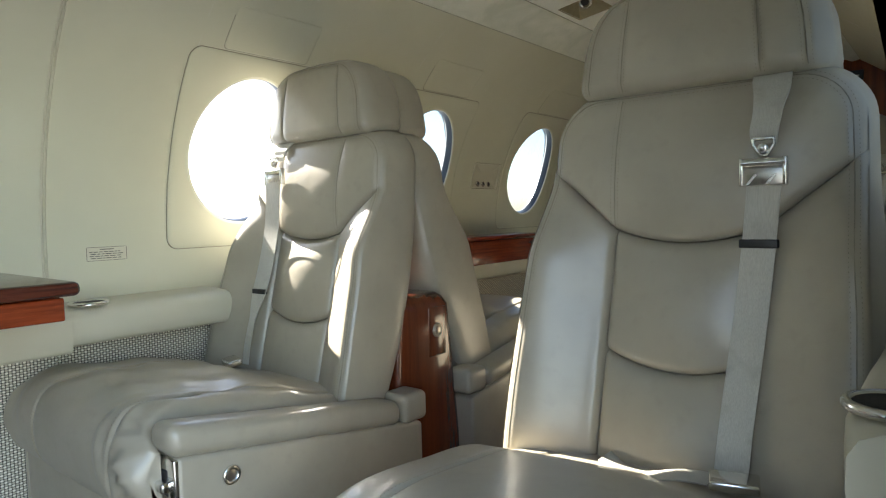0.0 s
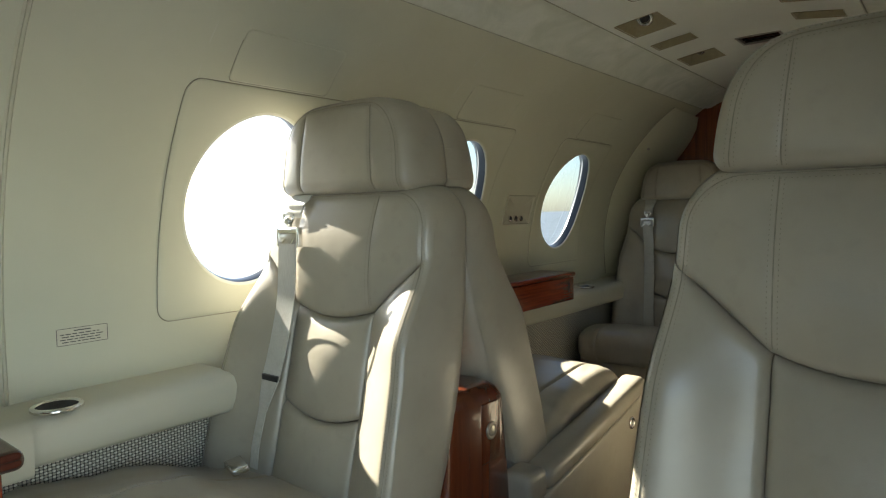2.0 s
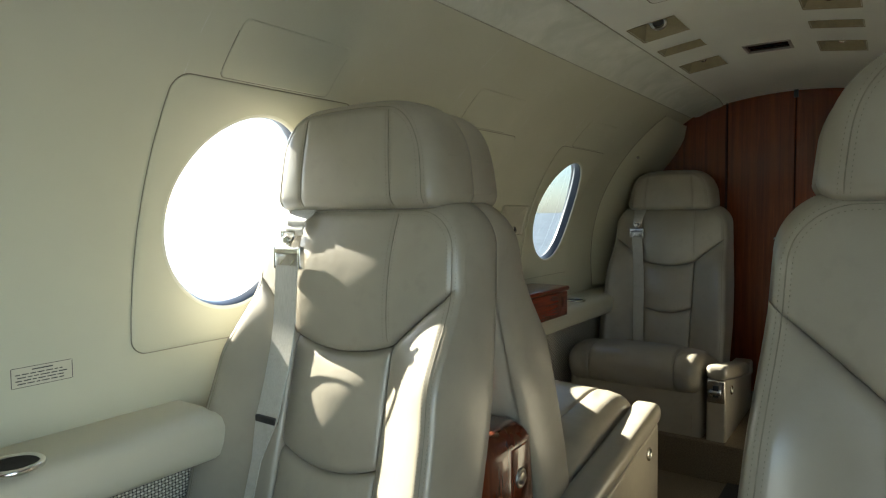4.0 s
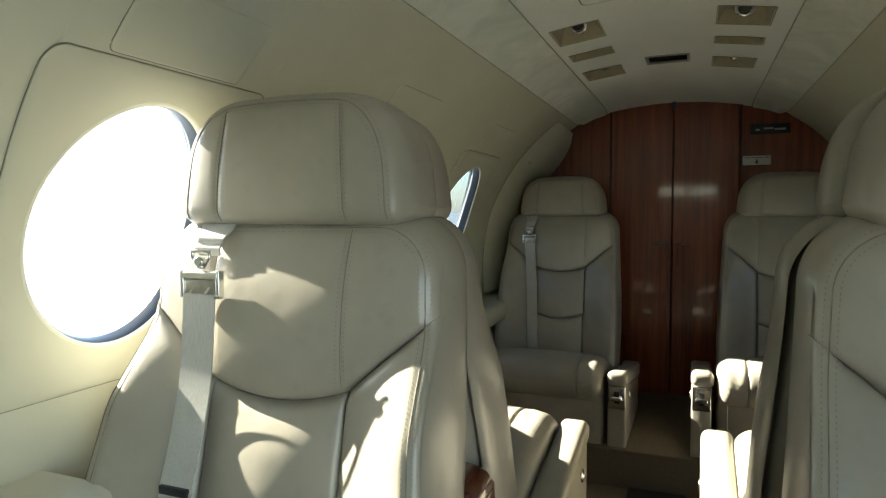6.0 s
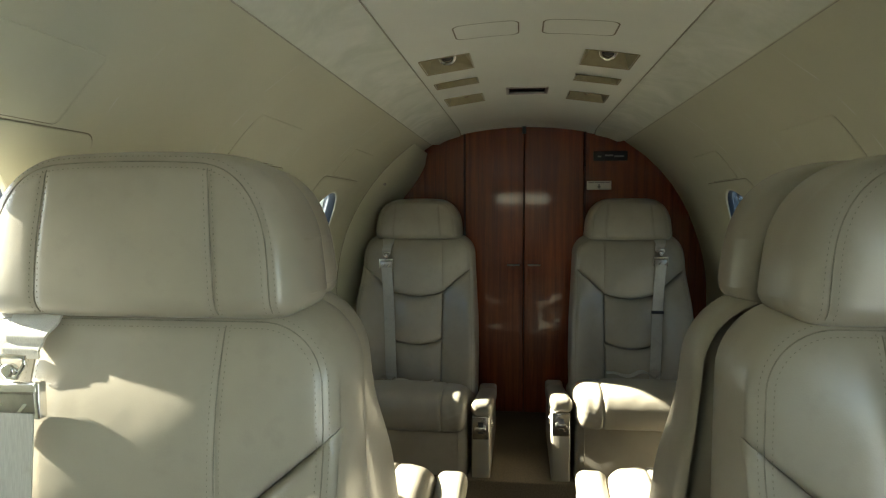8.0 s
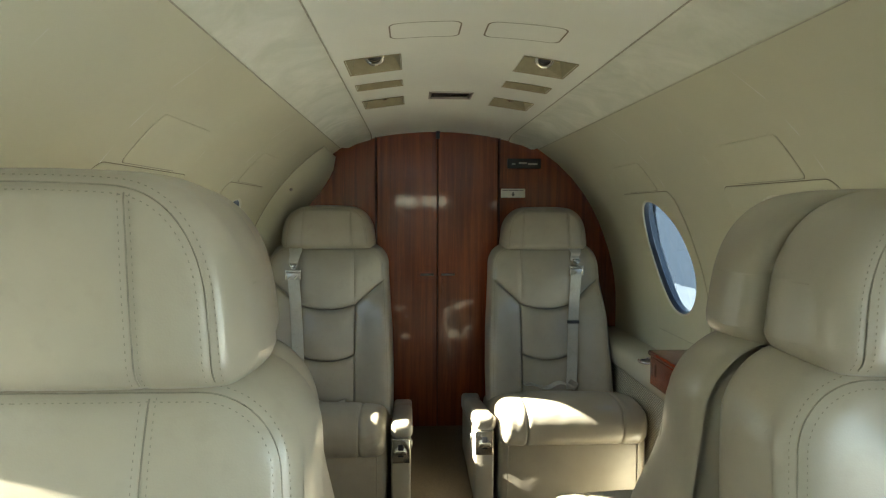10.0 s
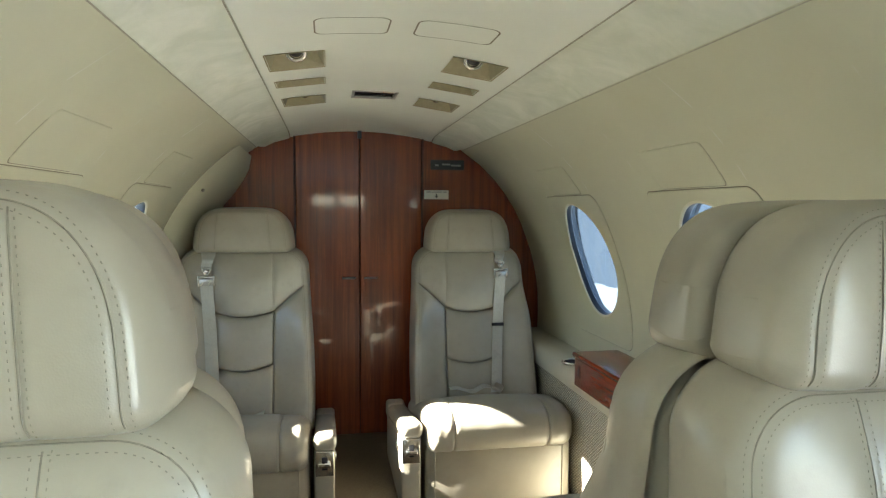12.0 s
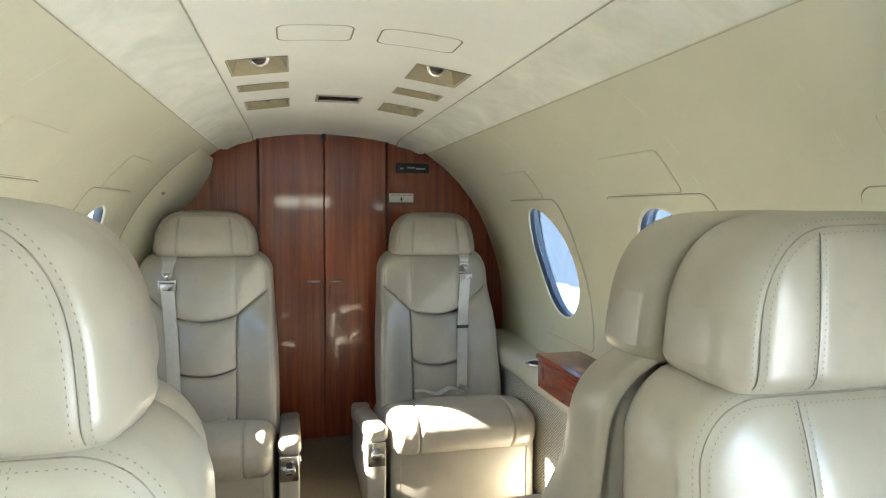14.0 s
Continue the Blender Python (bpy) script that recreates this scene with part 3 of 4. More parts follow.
for sx in (-1, 1):
    bm = cylinder((sx * 0.045, Y_BULK - 0.012, 0.79), (1, 0, 0), 0.004, 0.055, 12)
    part("door_handle", bm, STEEL, lav, "slim brushed metal pull")
    box_part("stile", (sx * 0.262 - 0.004, Y_BULK - 0.010, 0.13), (sx * 0.262 + 0.004, Y_BULK + 0.004, 1.375), WOOD_DARK, lav, 0.002)
box_part("lock_plate", (0.016, Y_BULK - 0.010, 0.700), (0.026, Y_BULK - 0.004, 0.770), WOOD_UP, lav, 0.002)
box_part("top_catch", (-0.008, Y_BULK - 0.016, 1.365), (0.008, Y_BULK - 0.004, 1.40), BLACK, lav, 0.002)

sign = thing("placard", "white placard with a black down arrow on the bulkhead", "sign")
face = box_part("plate", (0.270, Y_BULK - 0.006, 1.119), (0.374, Y_BULK - 0.001, 1.157), WHITE, sign, 0.0015)
bm = bmesh.new()
bm.faces.new([bm.verts.new((0.322 + x, Y_BULK - 0.0066, 1.132 + z)) for x, z in ((-0.003, 0.010), (-0.003, 0.001), (-0.008, 0.001), (0.0, -0.009), (0.008, 0.001), (0.003, 0.001), (0.003, 0.010))])
part("arrow", bm, INK, face, smooth=False)
for a, b in ((0.277, 0.300), (0.304, 0.345), (0.349, 0.366)):
    box_part("text_bar", (a, Y_BULK - 0.0066, 1.148), (b, Y_BULK - 0.0055, 1.1505), INK, face, 0.0)
plaque = thing("placard", "black placard with pale lettering on the bulkhead", "sign")
face = box_part("plate", (0.297, Y_BULK - 0.008, 1.243), (0.440, Y_BULK - 0.001, 1.284), BLACK, plaque, 0.002)
for a, b, z in ((0.315, 0.330, 1.262), (0.345, 0.380, 1.266), (0.384, 0.425, 1.262)):
    box_part("text_bar", (a, Y_BULK - 0.0086, z - 0.004), (b, Y_BULK - 0.0075, z + 0.003), STEEL, face, 0.0)

# smooth fairing panel between left wall and bulkhead
v, joint = [], []
zs = [0.58 + 0.722 * i / 30 for i in range(31)]
for z in zs:
    k = min(1, max(0, (1.304 - z) / 0.13))
    th = 0.088 * math.sqrt(k * (2 - k))
    shift = 0.12 * max(0, 0.95 - z)
    for i in range(12):
        q = i / 11
        y = 3.16 + shift + (3.446 - 3.16 - shift) * q
        v.append(on_wall(-1, y, z, 0.003 * min(1, q * 20) + th * (1 - (1 - q) ** 1.5)))
    joint.append(on_wall(-1, 3.160 + shift, z, 0.0004))
structure(mesh_object("trim", v, grid_faces(31, 12), WALL), "smooth cream fairing panel beside the bulkhead")
jv, jf = tube(joint, 0.0022, 6)
structure(mesh_object("trim", jv, jf, SEAM), "dark joint line of the fairing panel")
screw = thing("screw", "small round metal screw in the cream fairing panel", "screw")
at = on_wall(-1, 3.215, 1.16, 0.030)
part("screw_head", cylinder(at, (0.8, -0.3, -0.5), 0.006, 0.010, 16, 0.002), STEEL, screw)


# ---- cabin seats ----
BASE_LINE = ((0.25, -0.240), (0.378, -0.218), (0.50, -0.188), (0.60, -0.162), (0.70, -0.140), (0.79, -0.124), (0.90, -0.108), (0.95, -0.104))
HALF_LINE = ((0.25, 0.252), (0.45, 0.252), (0.60, 0.246), (0.78, 0.233), (0.95, 0.225))


def along(line, z):
    for (a, p), (b, q) in zip(line, line[1:]):
        if z <= b:
            s = max(0, (z - a) / (b - a))
            return p + (q - p) * s
    return line[-1][1]


CORE = 0.109


def smile_upper(x):
    a = abs(x)
    if a < CORE:
        return 0.682 + 0.020 * (a / CORE) ** 2
    return 0.702 + (a - CORE) * 0.84


def smile_lower(x):
    return 0.490 + 0.024 * (min(abs(x), 0.12) / CORE) ** 2


CORNER = 0.085
PAD_TOP = 0.931


def pad_top(x):
    a = abs(x) - (0.233 - CORNER)
    return PAD_TOP - CORNER + math.sqrt(max(0, CORNER ** 2 - max(0, a) ** 2))


def edge_drop(e, r):
    if e >= r:
        return 0.0
    return r * (1 - math.sqrt(max(0, 1 - (1 - e / r) ** 2)))


RIM = 0.017


def rim_distance(x, z):
    """How far inside the outline of the upper pad a place lies, round its top corners."""
    h = along(HALF_LINE, z)
    ex, ez = h - abs(x), PAD_TOP - z
    r = CORNER
    if ex < r and ez < r:
        return max(0, r - math.hypot(r - ex, r - ez))
    return min(ex, ez)


def groove(d, depth=0.0035, width=0.0035):
    return depth * math.exp(-(d / width) ** 2)


def pad_surface(kind, x, z):
    """Front of a pad of the backrest: y at (x, z), seat facing -y."""
    y = along(BASE_LINE, z)
    h = along(HALF_LINE, z)
    a = abs(x)
    if kind == "upper":
        top, low = pad_top(x), smile_upper(x)
        v = (z - low) / max(1e-4, top - low)
        y -= 0.024 * max(0, 1 - (a / h) ** 2) * max(0, 1 - (2 * v - 0.9) ** 2)
        y += edge_drop(rim_distance(x, z), 0.028) + edge_drop(z - low, 0.016) * min(1, max(0, (h - a - RIM) / 0.014))
        y += groove(a - 0.106, 0.0024, 0.005) * min(1, max(0, (rim_distance(x, z) - RIM) / 0.008)) + groove(rim_distance(x, z) - RIM, 0.0024, 0.005)
        y += 0.0012 * math.sin(90 * (z + 0.6 * x)) * math.exp(-((a - 0.17) / 0.03) ** 2 - ((z - 0.76) / 0.03) ** 2)
    elif kind == "bolster":
        q = min(1, max(0, (a - CORE) / (h - CORE - 0.020)))
        w = min(1, max(0, (0.800 - z) / 0.15))
        y -= 0.052 * (0.45 * q + 0.55 * q * q * (3 - 2 * q)) * w * w * (3 - 2 * w)
        y += edge_drop(a - CORE, 0.012) + edge_drop(h - a, 0.022) + edge_drop(smile_upper(x) - z, 0.018) * min(1, max(0, (h - a - RIM) / 0.014))
        y += groove(h - a - RIM, 0.0024, 0.005)
    else:
        low, top = (smile_lower(x), smile_upper(x)) if kind == "middle" else (0.30, smile_lower(x))
        v = (z - low) / max(1e-4, top - low)
        y -= (0.022 if kind == "middle" else 0.012) * (1 - (a / CORE) ** 2) * max(0, 1 - (2 * v - 1) ** 2)
        y += edge_drop(CORE - 0.001 - a, 0.008) + edge_drop(top - z, 0.016) + (edge_drop(z - low, 0.016) if kind == "middle" else 0)
        y += 0.004
    return y


def front(x, z):
    """Front of the whole backrest."""
    a = abs(x)
    if z > smile_upper(x):
        return pad_surface("upper", x, min(z, pad_top(x) - 0.006))
    if a > CORE:
        return pad_surface("bolster", x, z)
    return pad_surface("middle" if z > smile_lower(x) else "lower", x, z)


def spaced(a, b, n, extra=()):
    """Values from a to b, closer together near the ends and near the extra places."""
    vals = [a + (b - a) * (0.5 - 0.5 * math.cos(math.pi * i / n)) for i in range(n + 1)]
    for e in extra:
        if min(a, b) < e < max(a, b):
            vals = [q for q in vals if abs(q - e) > 0.007]
            vals += [e + d for d in (-0.006, -0.003, 0, 0.003, 0.006)]
    return sorted(vals)


def rear(z):
    """Back plane of the backrest."""
    return -0.20 * (max(0, 0.925 - z) / 0.7) ** 1.8


def pad_mesh(name, kind, x0, x1, low, top, rows, parent, sign=1, seams=()):
    us = spaced(x0, x1, 26, seams)
    vs = spaced(0.0, 1.0, rows)
    verts = []
    for u in us:
        for w in vs:
            x = u
            if kind == "bolster":
                zq = 0.30 + (0.74 - 0.30) * w
                for _ in range(4):
                    x = CORE + 0.0002 + (u - x0) / (x1 - x0) * (along(HALF_LINE, zq) - CORE - 0.0006)
                    zq = 0.30 + (smile_upper(x) - 0.30) * w
            if kind == "upper":
                x = u * 1.0
            z = low(x) + (top(x) - low(x)) * w
            if kind == "upper":
                h = along(HALF_LINE, z)
                x = max(-h + 0.0004, min(h - 0.0004, u / x1 * h))
            verts.append((sign * x, pad_surface(kind, x, z), z))
    n, m = len(us), len(vs)
    faces = grid_faces(n, m, False, sign < 0)
    border = [i * m for i in range(n)] + [(n - 1) * m + j for j in range(1, m)] + [i * m + m - 1 for i in range(n - 2, -1, -1)] + [j for j in range(m - 2, 0, -1)]
    last, k = border, len(border)
    for q, swell in ((0.25, 0.0035), (0.55, 0.0045), (0.85, 0.003), (1.0, -0.002)):
        base = len(verts)
        for b in border:
            x, y, z = verts[b]
            outer = kind in ("upper", "bolster") and (abs(x) > along(HALF_LINE, z) - 0.004 or (kind == "upper" and z > 0.80))
            if outer:
                verts.append((x * 0.992, y + 0.035 * q, z - (0.003 if z > 0.86 else 0)))
            else:
                verts.append((x * 0.985, y + 0.035 * q, z))
        ring_ = [base + i for i in range(k)]
        for i in range(k):
            f = (last[i], last[(i + 1) % k], ring_[(i + 1) % k], ring_[i])
            faces.append(f if sign < 0 else f[::-1])
        last = ring_
    return mesh_object(name, verts, faces, LEATHER, parent)


def back_side(parent):
    """The leather side and top of the backrest, one piece from the cushion over the top and down again."""
    outline = [(along(HALF_LINE, z), z) for z in [0.30 + (PAD_TOP - CORNER - 0.30) * i / 40 for i in range(41)]]
    h = along(HALF_LINE, PAD_TOP - CORNER)
    for i in range(1, 17):
        t = radians(90 * i / 16)
        outline.append((h - CORNER + CORNER * math.cos(t), PAD_TOP - CORNER + CORNER * math.sin(t)))
    outline += [((h - CORNER) * (1 - i / 8), PAD_TOP) for i in range(1, 9)]
    outline += [(-x, z) for x, z in outline[-2::-1]]
    verts = []
    for x, z in outline:
        kind = "upper" if z > 0.784 else "bolster"
        a = max(0.0, abs(x) - 0.0005)
        y0 = pad_surface(kind, a, min(z, PAD_TOP - 0.0005))
        back = rear(z) - 0.002
        dx = max(0.0, min(1.0, (abs(x) - 0.10) / 0.10)) * (1 if x > 0 else -1)
        dz = max(0.0, min(1.0, (z - 0.80) / 0.07))
        verts.append((x - 0.002 * dx, y0 - 0.008, z - 0.002 * dz))
        for q, swell in ((0.0, -0.0002), (0.08, 0.0012), (0.2, 0.0028), (0.4, 0.0042), (0.6, 0.0044), (0.8, 0.0034), (0.92, 0.0012), (1.0, -0.004)):
            verts.append((x + swell * dx, y0 + (back - y0) * q, z + swell * dz))
    return mesh_object("back_side", verts, grid_faces(len(outline), 9), LEATHER, parent)


HEAD_W, HEAD_LOW, HEAD_TOP, HEAD_SEAM, HEAD_RIM, HEAD_R = 0.188, 0.917, 1.094, 0.101, 0.029, 0.108


HEAD_P = 2.7


def head_span(x):
    """Lowest and highest z of the headrest's outline at x."""
    a, rt, rb = abs(x), HEAD_R, 0.030
    top = HEAD_TOP - 0.010 * (a / HEAD_W) ** 2
    if a > HEAD_W - rt:
        top -= rt * (1 - max(0, 1 - ((a - HEAD_W + rt) / rt) ** HEAD_P) ** (1 / HEAD_P))
    low = HEAD_LOW
    if a > HEAD_W - rb:
        low += rb - math.sqrt(max(0, rb * rb - (a - HEAD_W + rb) ** 2))
    return low, top


def head_rim(x, z):
    """Distance inside the headrest's outline."""
    a, rt, rb = abs(x), HEAD_R, 0.030
    top = HEAD_TOP - 0.010 * (a / HEAD_W) ** 2
    ex, et, eb = HEAD_W - a, top - z, z - HEAD_LOW
    if ex < rt and et < rt:
        return rt * (1 - (max(0, 1 - ex / rt) ** HEAD_P + max(0, 1 - et / rt) ** HEAD_P) ** (1 / HEAD_P))
    if ex < rb and eb < rb:
        return rb - math.hypot(rb - ex, rb - eb)
    return min(ex, et, eb)


RIM_TOP = 0.012


def seam_distance(x, z):
    """Distance inside the sewn rim of the headrest's front, which runs nearer to the top than to the sides."""
    rt = HEAD_R
    a, b = rt - HEAD_RIM, rt - RIM_TOP
    dx, dz = abs(x) - (HEAD_W - rt), z - (HEAD_TOP - 0.010 * (x / HEAD_W) ** 2 - rt)
    if dx > 0 and dz > 0:
        return a * (1 - ((dx / a) ** HEAD_P + (dz / b) ** HEAD_P) ** (1 / HEAD_P))
    return min(a - dx, b - dz)


def head_front(x, z):
    e = max(0, head_rim(x, z))
    f = (z - HEAD_LOW) / (HEAD_TOP - HEAD_LOW)
    y = -0.1285 + 0.018 * f * f + 0.003 * (x / HEAD_W) ** 2 + 0.022 * (x / HEAD_W) ** 8
    y += edge_drop(e, 0.026)
    d = seam_distance(x, z)
    y += groove(d, 0.0016, 0.0045)
    y += groove(abs(x) - HEAD_SEAM, 0.0022, 0.0050) * min(1, max(0, d / 0.010))
    return y + 0.0010 * math.sin(46 * x + 20 * z) * math.sin(31 * z + 12 * x)


def taper(x, z):
    """The headrest narrows towards its top."""
    f = max(0, (z - HEAD_LOW) / (HEAD_TOP - HEAD_LOW))
    return x * (1.012 - 0.125 * f ** 1.5)


def headrest_mesh():
    xs = spaced(-HEAD_W + 0.0006, HEAD_W - 0.0006, 74, (-HEAD_SEAM, HEAD_SEAM))
    vs = spaced(0.0, 1.0, 64)
    verts = []
    for x in xs:
        lo, hi = head_span(x)
        for w in vs:
            z = lo + (hi - lo) * w
            verts.append((taper(x, z), head_front(x, z), z))
    n, m = len(xs), len(vs)
    faces = grid_faces(n, m)
    border = [i * m for i in range(n)] + [(n - 1) * m + j for j in range(1, m)] + [i * m + m - 1 for i in range(n - 2, -1, -1)] + [j for j in range(m - 2, 0, -1)]
    k, last = len(border), border
    cz = (HEAD_LOW + HEAD_TOP) / 2
    for q, d in ((0.15, -0.010), (0.35, -0.016), (0.55, -0.016), (0.75, -0.006), (0.90, 0.016), (0.98, 0.050), (1.0, 0.10), (1.0, 0.5)):
        base = len(verts)
        for b in border:
            x, y, z = verts[b]
            verts.append((x * (1 - d), y * (1 - q), cz + (z - cz) * (1 - d)))
        ring_ = [base + i for i in range(k)]
        faces += [(last[i], last[(i + 1) % k], ring_[(i + 1) % k], ring_[i]) for i in range(k)]
        last = ring_
    faces.append(tuple(last))
    paths, lines = [], []
    top_at = lambda x: HEAD_TOP - 0.010 * (x / HEAD_W) ** 2
    for d in (-0.006, 0.0, 0.006):
        rt, cx = HEAD_R, HEAD_W - HEAD_R
        a, b = rt - HEAD_RIM - d, rt - RIM_TOP - d
        side = [(cx + a, HEAD_LOW + 0.008 + (top_at(cx + a) - rt - HEAD_LOW - 0.008) * i / 19) for i in range(20)]
        for i in range(1, 29):
            t = radians(90 * i / 28)
            x = cx + a * max(0, math.cos(t)) ** (2 / HEAD_P)
            side.append((x, top_at(x) - rt + b * math.sin(t) ** (2 / HEAD_P)))
        side += [(cx * (1 - i / 13), top_at(cx * (1 - i / 13)) - rt + b) for i in range(1, 14)]
        for s in (1, -1):
            (paths if d else lines).append([((s * taper(x, z), head_front(x, z) - 0.0014, z), (s * 0.3, -1, 0.4)) for x, z in side])
    for s in (1, -1):
        for d in (-0.0048, 0.0, 0.0048):
            row = []
            for i in range(24):
                z = HEAD_LOW + 0.006 + (HEAD_TOP - 0.020 - HEAD_LOW - 0.006) * i / 23
                x = HEAD_SEAM + d
                row.append(((s * taper(x, z), head_front(x, z) - 0.0010, z), (0, -1, 0)))
            (paths if d else lines).append(row)
    return verts, faces, paths, lines


def crease_lines(lines, r=0.0007):
    """The dark closing line of sewn seams, as thin cords let into the leather."""
    verts, faces = [], []
    for line in lines:
        v, f = tube([Vector(p) + Vector(n).normalized() * 0.0001 for p, n in line], r, 5)
        base = len(verts)
        verts += v
        faces += [tuple(base + k for k in q) for q in f]
    return verts, faces


def dashes(paths, lift=0.0005, length=0.0021, width=0.0008, gap=0.0040):
    """Thread stitches as small raised dashes along paths of (point, normal)."""
    verts, faces = [], []
    for path in paths:
        acc = 0.0
        for (p, n), (q, n2) in zip(path, path[1:]):
            p, q = Vector(p), Vector(q)
            d = q - p
            seg = d.length
            if seg < 1e-6:
                continue
            d /= seg
            while acc < seg:
                a = p + d * acc
                b = p + d * min(acc + length, seg + 0.002)
                s = d.cross(Vector(n)).normalized() * width / 2
                up = Vector(n).normalized() * lift
                base = len(verts)
                mid = (a + b) / 2 + up
                verts += [a - s, a + s, b + s, b - s, mid - s * 0.6, mid + s * 0.6]
                faces += [(base, base + 1, base + 5, base + 4), (base + 4, base + 5, base + 2, base + 3), (base, base + 4, base + 3), (base + 1, base + 2, base + 5)]
                acc += length + gap
            acc -= seg
    return verts, faces


def strap(points, width, thick, across=Vector((1, 0, 0))):
    """A flat band along points; each point may carry its own width."""
    verts = []
    for i, p in enumerate(points):
        w = width
        if len(p) == 4:
            w = p[3]
        p3 = Vector(p[:3])
        a = Vector(points[max(i - 1, 0)][:3])
        b = Vector(points[min(i + 1, len(points) - 1)][:3])
        n = (b - a).normalized().cross(across).normalized() * thick
        s = across * w / 2
        verts += [p3 - s, p3 + s, p3 + s + n, p3 - s + n]
    faces = grid_faces(len(points), 4, True)
    faces += [(3, 2, 1, 0), tuple(4 * (len(points) - 1) + k for k in range(4))]
    return verts, faces


def cushion_profile(slide):
    return [(-0.560 - slide, 0.318), (-0.590 - slide, 0.322), (-0.613 - slide, 0.340), (-0.624 - slide, 0.370), (-0.622 - slide, 0.402), (-0.606 - slide, 0.430),
            (-0.575 - slide, 0.446), (-0.52 - slide, 0.451), (-0.46 - slide, 0.446), (-0.40, 0.432), (-0.34, 0.408), (-0.27, 0.385), (-0.20, 0.372), (-0.14, 0.368)]


def build_seat(out, slide, label, belt=True, group="cabin seats", hang=0.045, arm_drop=0.0, worn=0.3, drift=-0.034, arm_gap=0.0, sag=0.0, keeper=9, xb=0.122, loose=False):
    """A cabin seat that faces -y; out: the sign of x on which the shoulder strap hangs; the armrest is on the other side."""
    seat = thing("cabin_seat", label, "seat", group)
    inn = -out
    # back shell
    verts = []
    lv = [0.20 + 0.60 * i / 18 for i in range(18)] + [0.80, 0.836, 0.856, 0.876, 0.891, 0.906, 0.916, 0.922, 0.924]
    for z in lv:
        h = along(HALF_LINE, z) - 0.006
        if z > PAD_TOP - CORNER:
            h -= CORNER * (1 - math.sqrt(max(0, 1 - ((z - PAD_TOP + CORNER) / CORNER) ** 2)))
        base = along(BASE_LINE, z)
        w = min(1, max(0, (0.79 - z) / 0.20))
        yf = base + 0.040 - 0.066 * w * w * (3 - 2 * w)
        yr = rear(z) - (0.02 * ((z - 0.86) / 0.05) ** 2 if z > 0.86 else 0)
        r = min(0.035, (yr - yf) * 0.45, h * 0.5)
        c = min(CORE + 0.03, h * 0.6)
        sec = [(-h, yf), (-h, yr - r), (-h + r * 0.3, yr - r * 0.3), (-h + r, yr), (0, yr + 0.006), (h - r, yr), (h - r * 0.3, yr - r * 0.3), (h, yr - r), (h, yf), (c, base + 0.055), (0, base + 0.055), (-c, base + 0.055)]
        verts += [(x, y, z) for x, y in sec]
    f = grid_faces(len(lv), 12, True)
    f.append(tuple((len(lv) - 1) * 12 + j for j in range(12)))
    mesh_object("back_shell", verts, f, LEATHER, seat)
    # pads of the backrest
    pad_mesh("upper_pad", "upper", -0.233, 0.233, smile_upper, pad_top, 34, seat, 1, (-0.213, -0.106, 0.106, 0.213))
    pad_mesh("lumbar_pad", "middle", -CORE + 0.0015, CORE - 0.0015, smile_lower, smile_upper, 26, seat)
    pad_mesh("lower_pad", "lower", -CORE + 0.0015, CORE - 0.0015, lambda x: 0.30, smile_lower, 16, seat)
    for s in (1, -1):
        pad_mesh("bolster", "bolster", 0.0, 1.0, lambda x: 0.30, smile_upper, 40, seat, s)
    back_side(seat)
    # headrest
    v, fc, head_paths, lines = headrest_mesh()
    head = mesh_object("headrest", v, fc, LEATHER, seat, "padded leather headrest")
    box_part("headrest_bracket", (-0.05, -0.075, 0.89), (0.05, -0.045, 0.95), BLACK, seat, 0.004)
    # stitches
    paths = []
    for x in (0.106, -0.106):
        for d in (-0.0060, 0.0, 0.0060):
            row = []
            for i in range(30):
                z = smile_upper(x) + 0.008 + (PAD_TOP - RIM - 0.004 - 0.008 - smile_upper(x)) * i / 29
                row.append(((x + d, front(x + d, z) - 0.0003, z), (0, -1, 0.25)))
            (paths if d else lines).append(row)
    for d in (-0.0060, 0.0, 0.0060):
        e, r = RIM + d, CORNER
        rr, row = r - e, []
        for i in range(44):
            z = 0.33 + (PAD_TOP - CORNER - 0.005 - 0.33) * i / 43
            x = along(HALF_LINE, z) - e
            if abs(z - smile_upper(x)) > 0.010:
                row.append((x, z))
        h = along(HALF_LINE, 0.85)
        for i in range(15):
            t = radians(90 * i / 14)
            row.append((h - r + rr * math.cos(t), PAD_TOP - r + rr * math.sin(t)))
        for i in range(1, 16):
            row.append(((h - r) * (1 - i / 15), PAD_TOP - e))
        for s in (1, -1):
            (paths if d else lines).append([((s * x, front(x, z) - 0.0003, z), (0.3 * s, -1, 0.4)) for x, z in row])
    v, fc = crease_lines(lines)
    tagged(mesh_object("seam", v, fc, CREASE, seat), "dark creased leather seams", kind="stuff")
    paths += head_paths
    v, fc = dashes(paths)
    tagged(mesh_object("stitching", v, fc, STITCH, seat), "pale thread seam stitching", kind="stuff")
    # seat cushion
    full = worn > 1
    prof = cushion_profile(slide + (0.022 if full else 0.0))
    x0, x1 = (-0.287, 0.247) if full else (-0.238, 0.245)
    seam_a, seam_b = (-0.110, 0.190) if full else (-0.150, 0.158)
    if full:
        prof = [(y, 0.451 - (0.451 - z) * (1.22 if y < -0.5 else 1.0)) for y, z in prof]
    fine = []
    for i in range(len(prof) - 1):
        for j in range(7):
            q = j / 7
            p = [prof[max(i - 1, 0)], prof[i], prof[i + 1], prof[min(i + 2, len(prof) - 1)]]
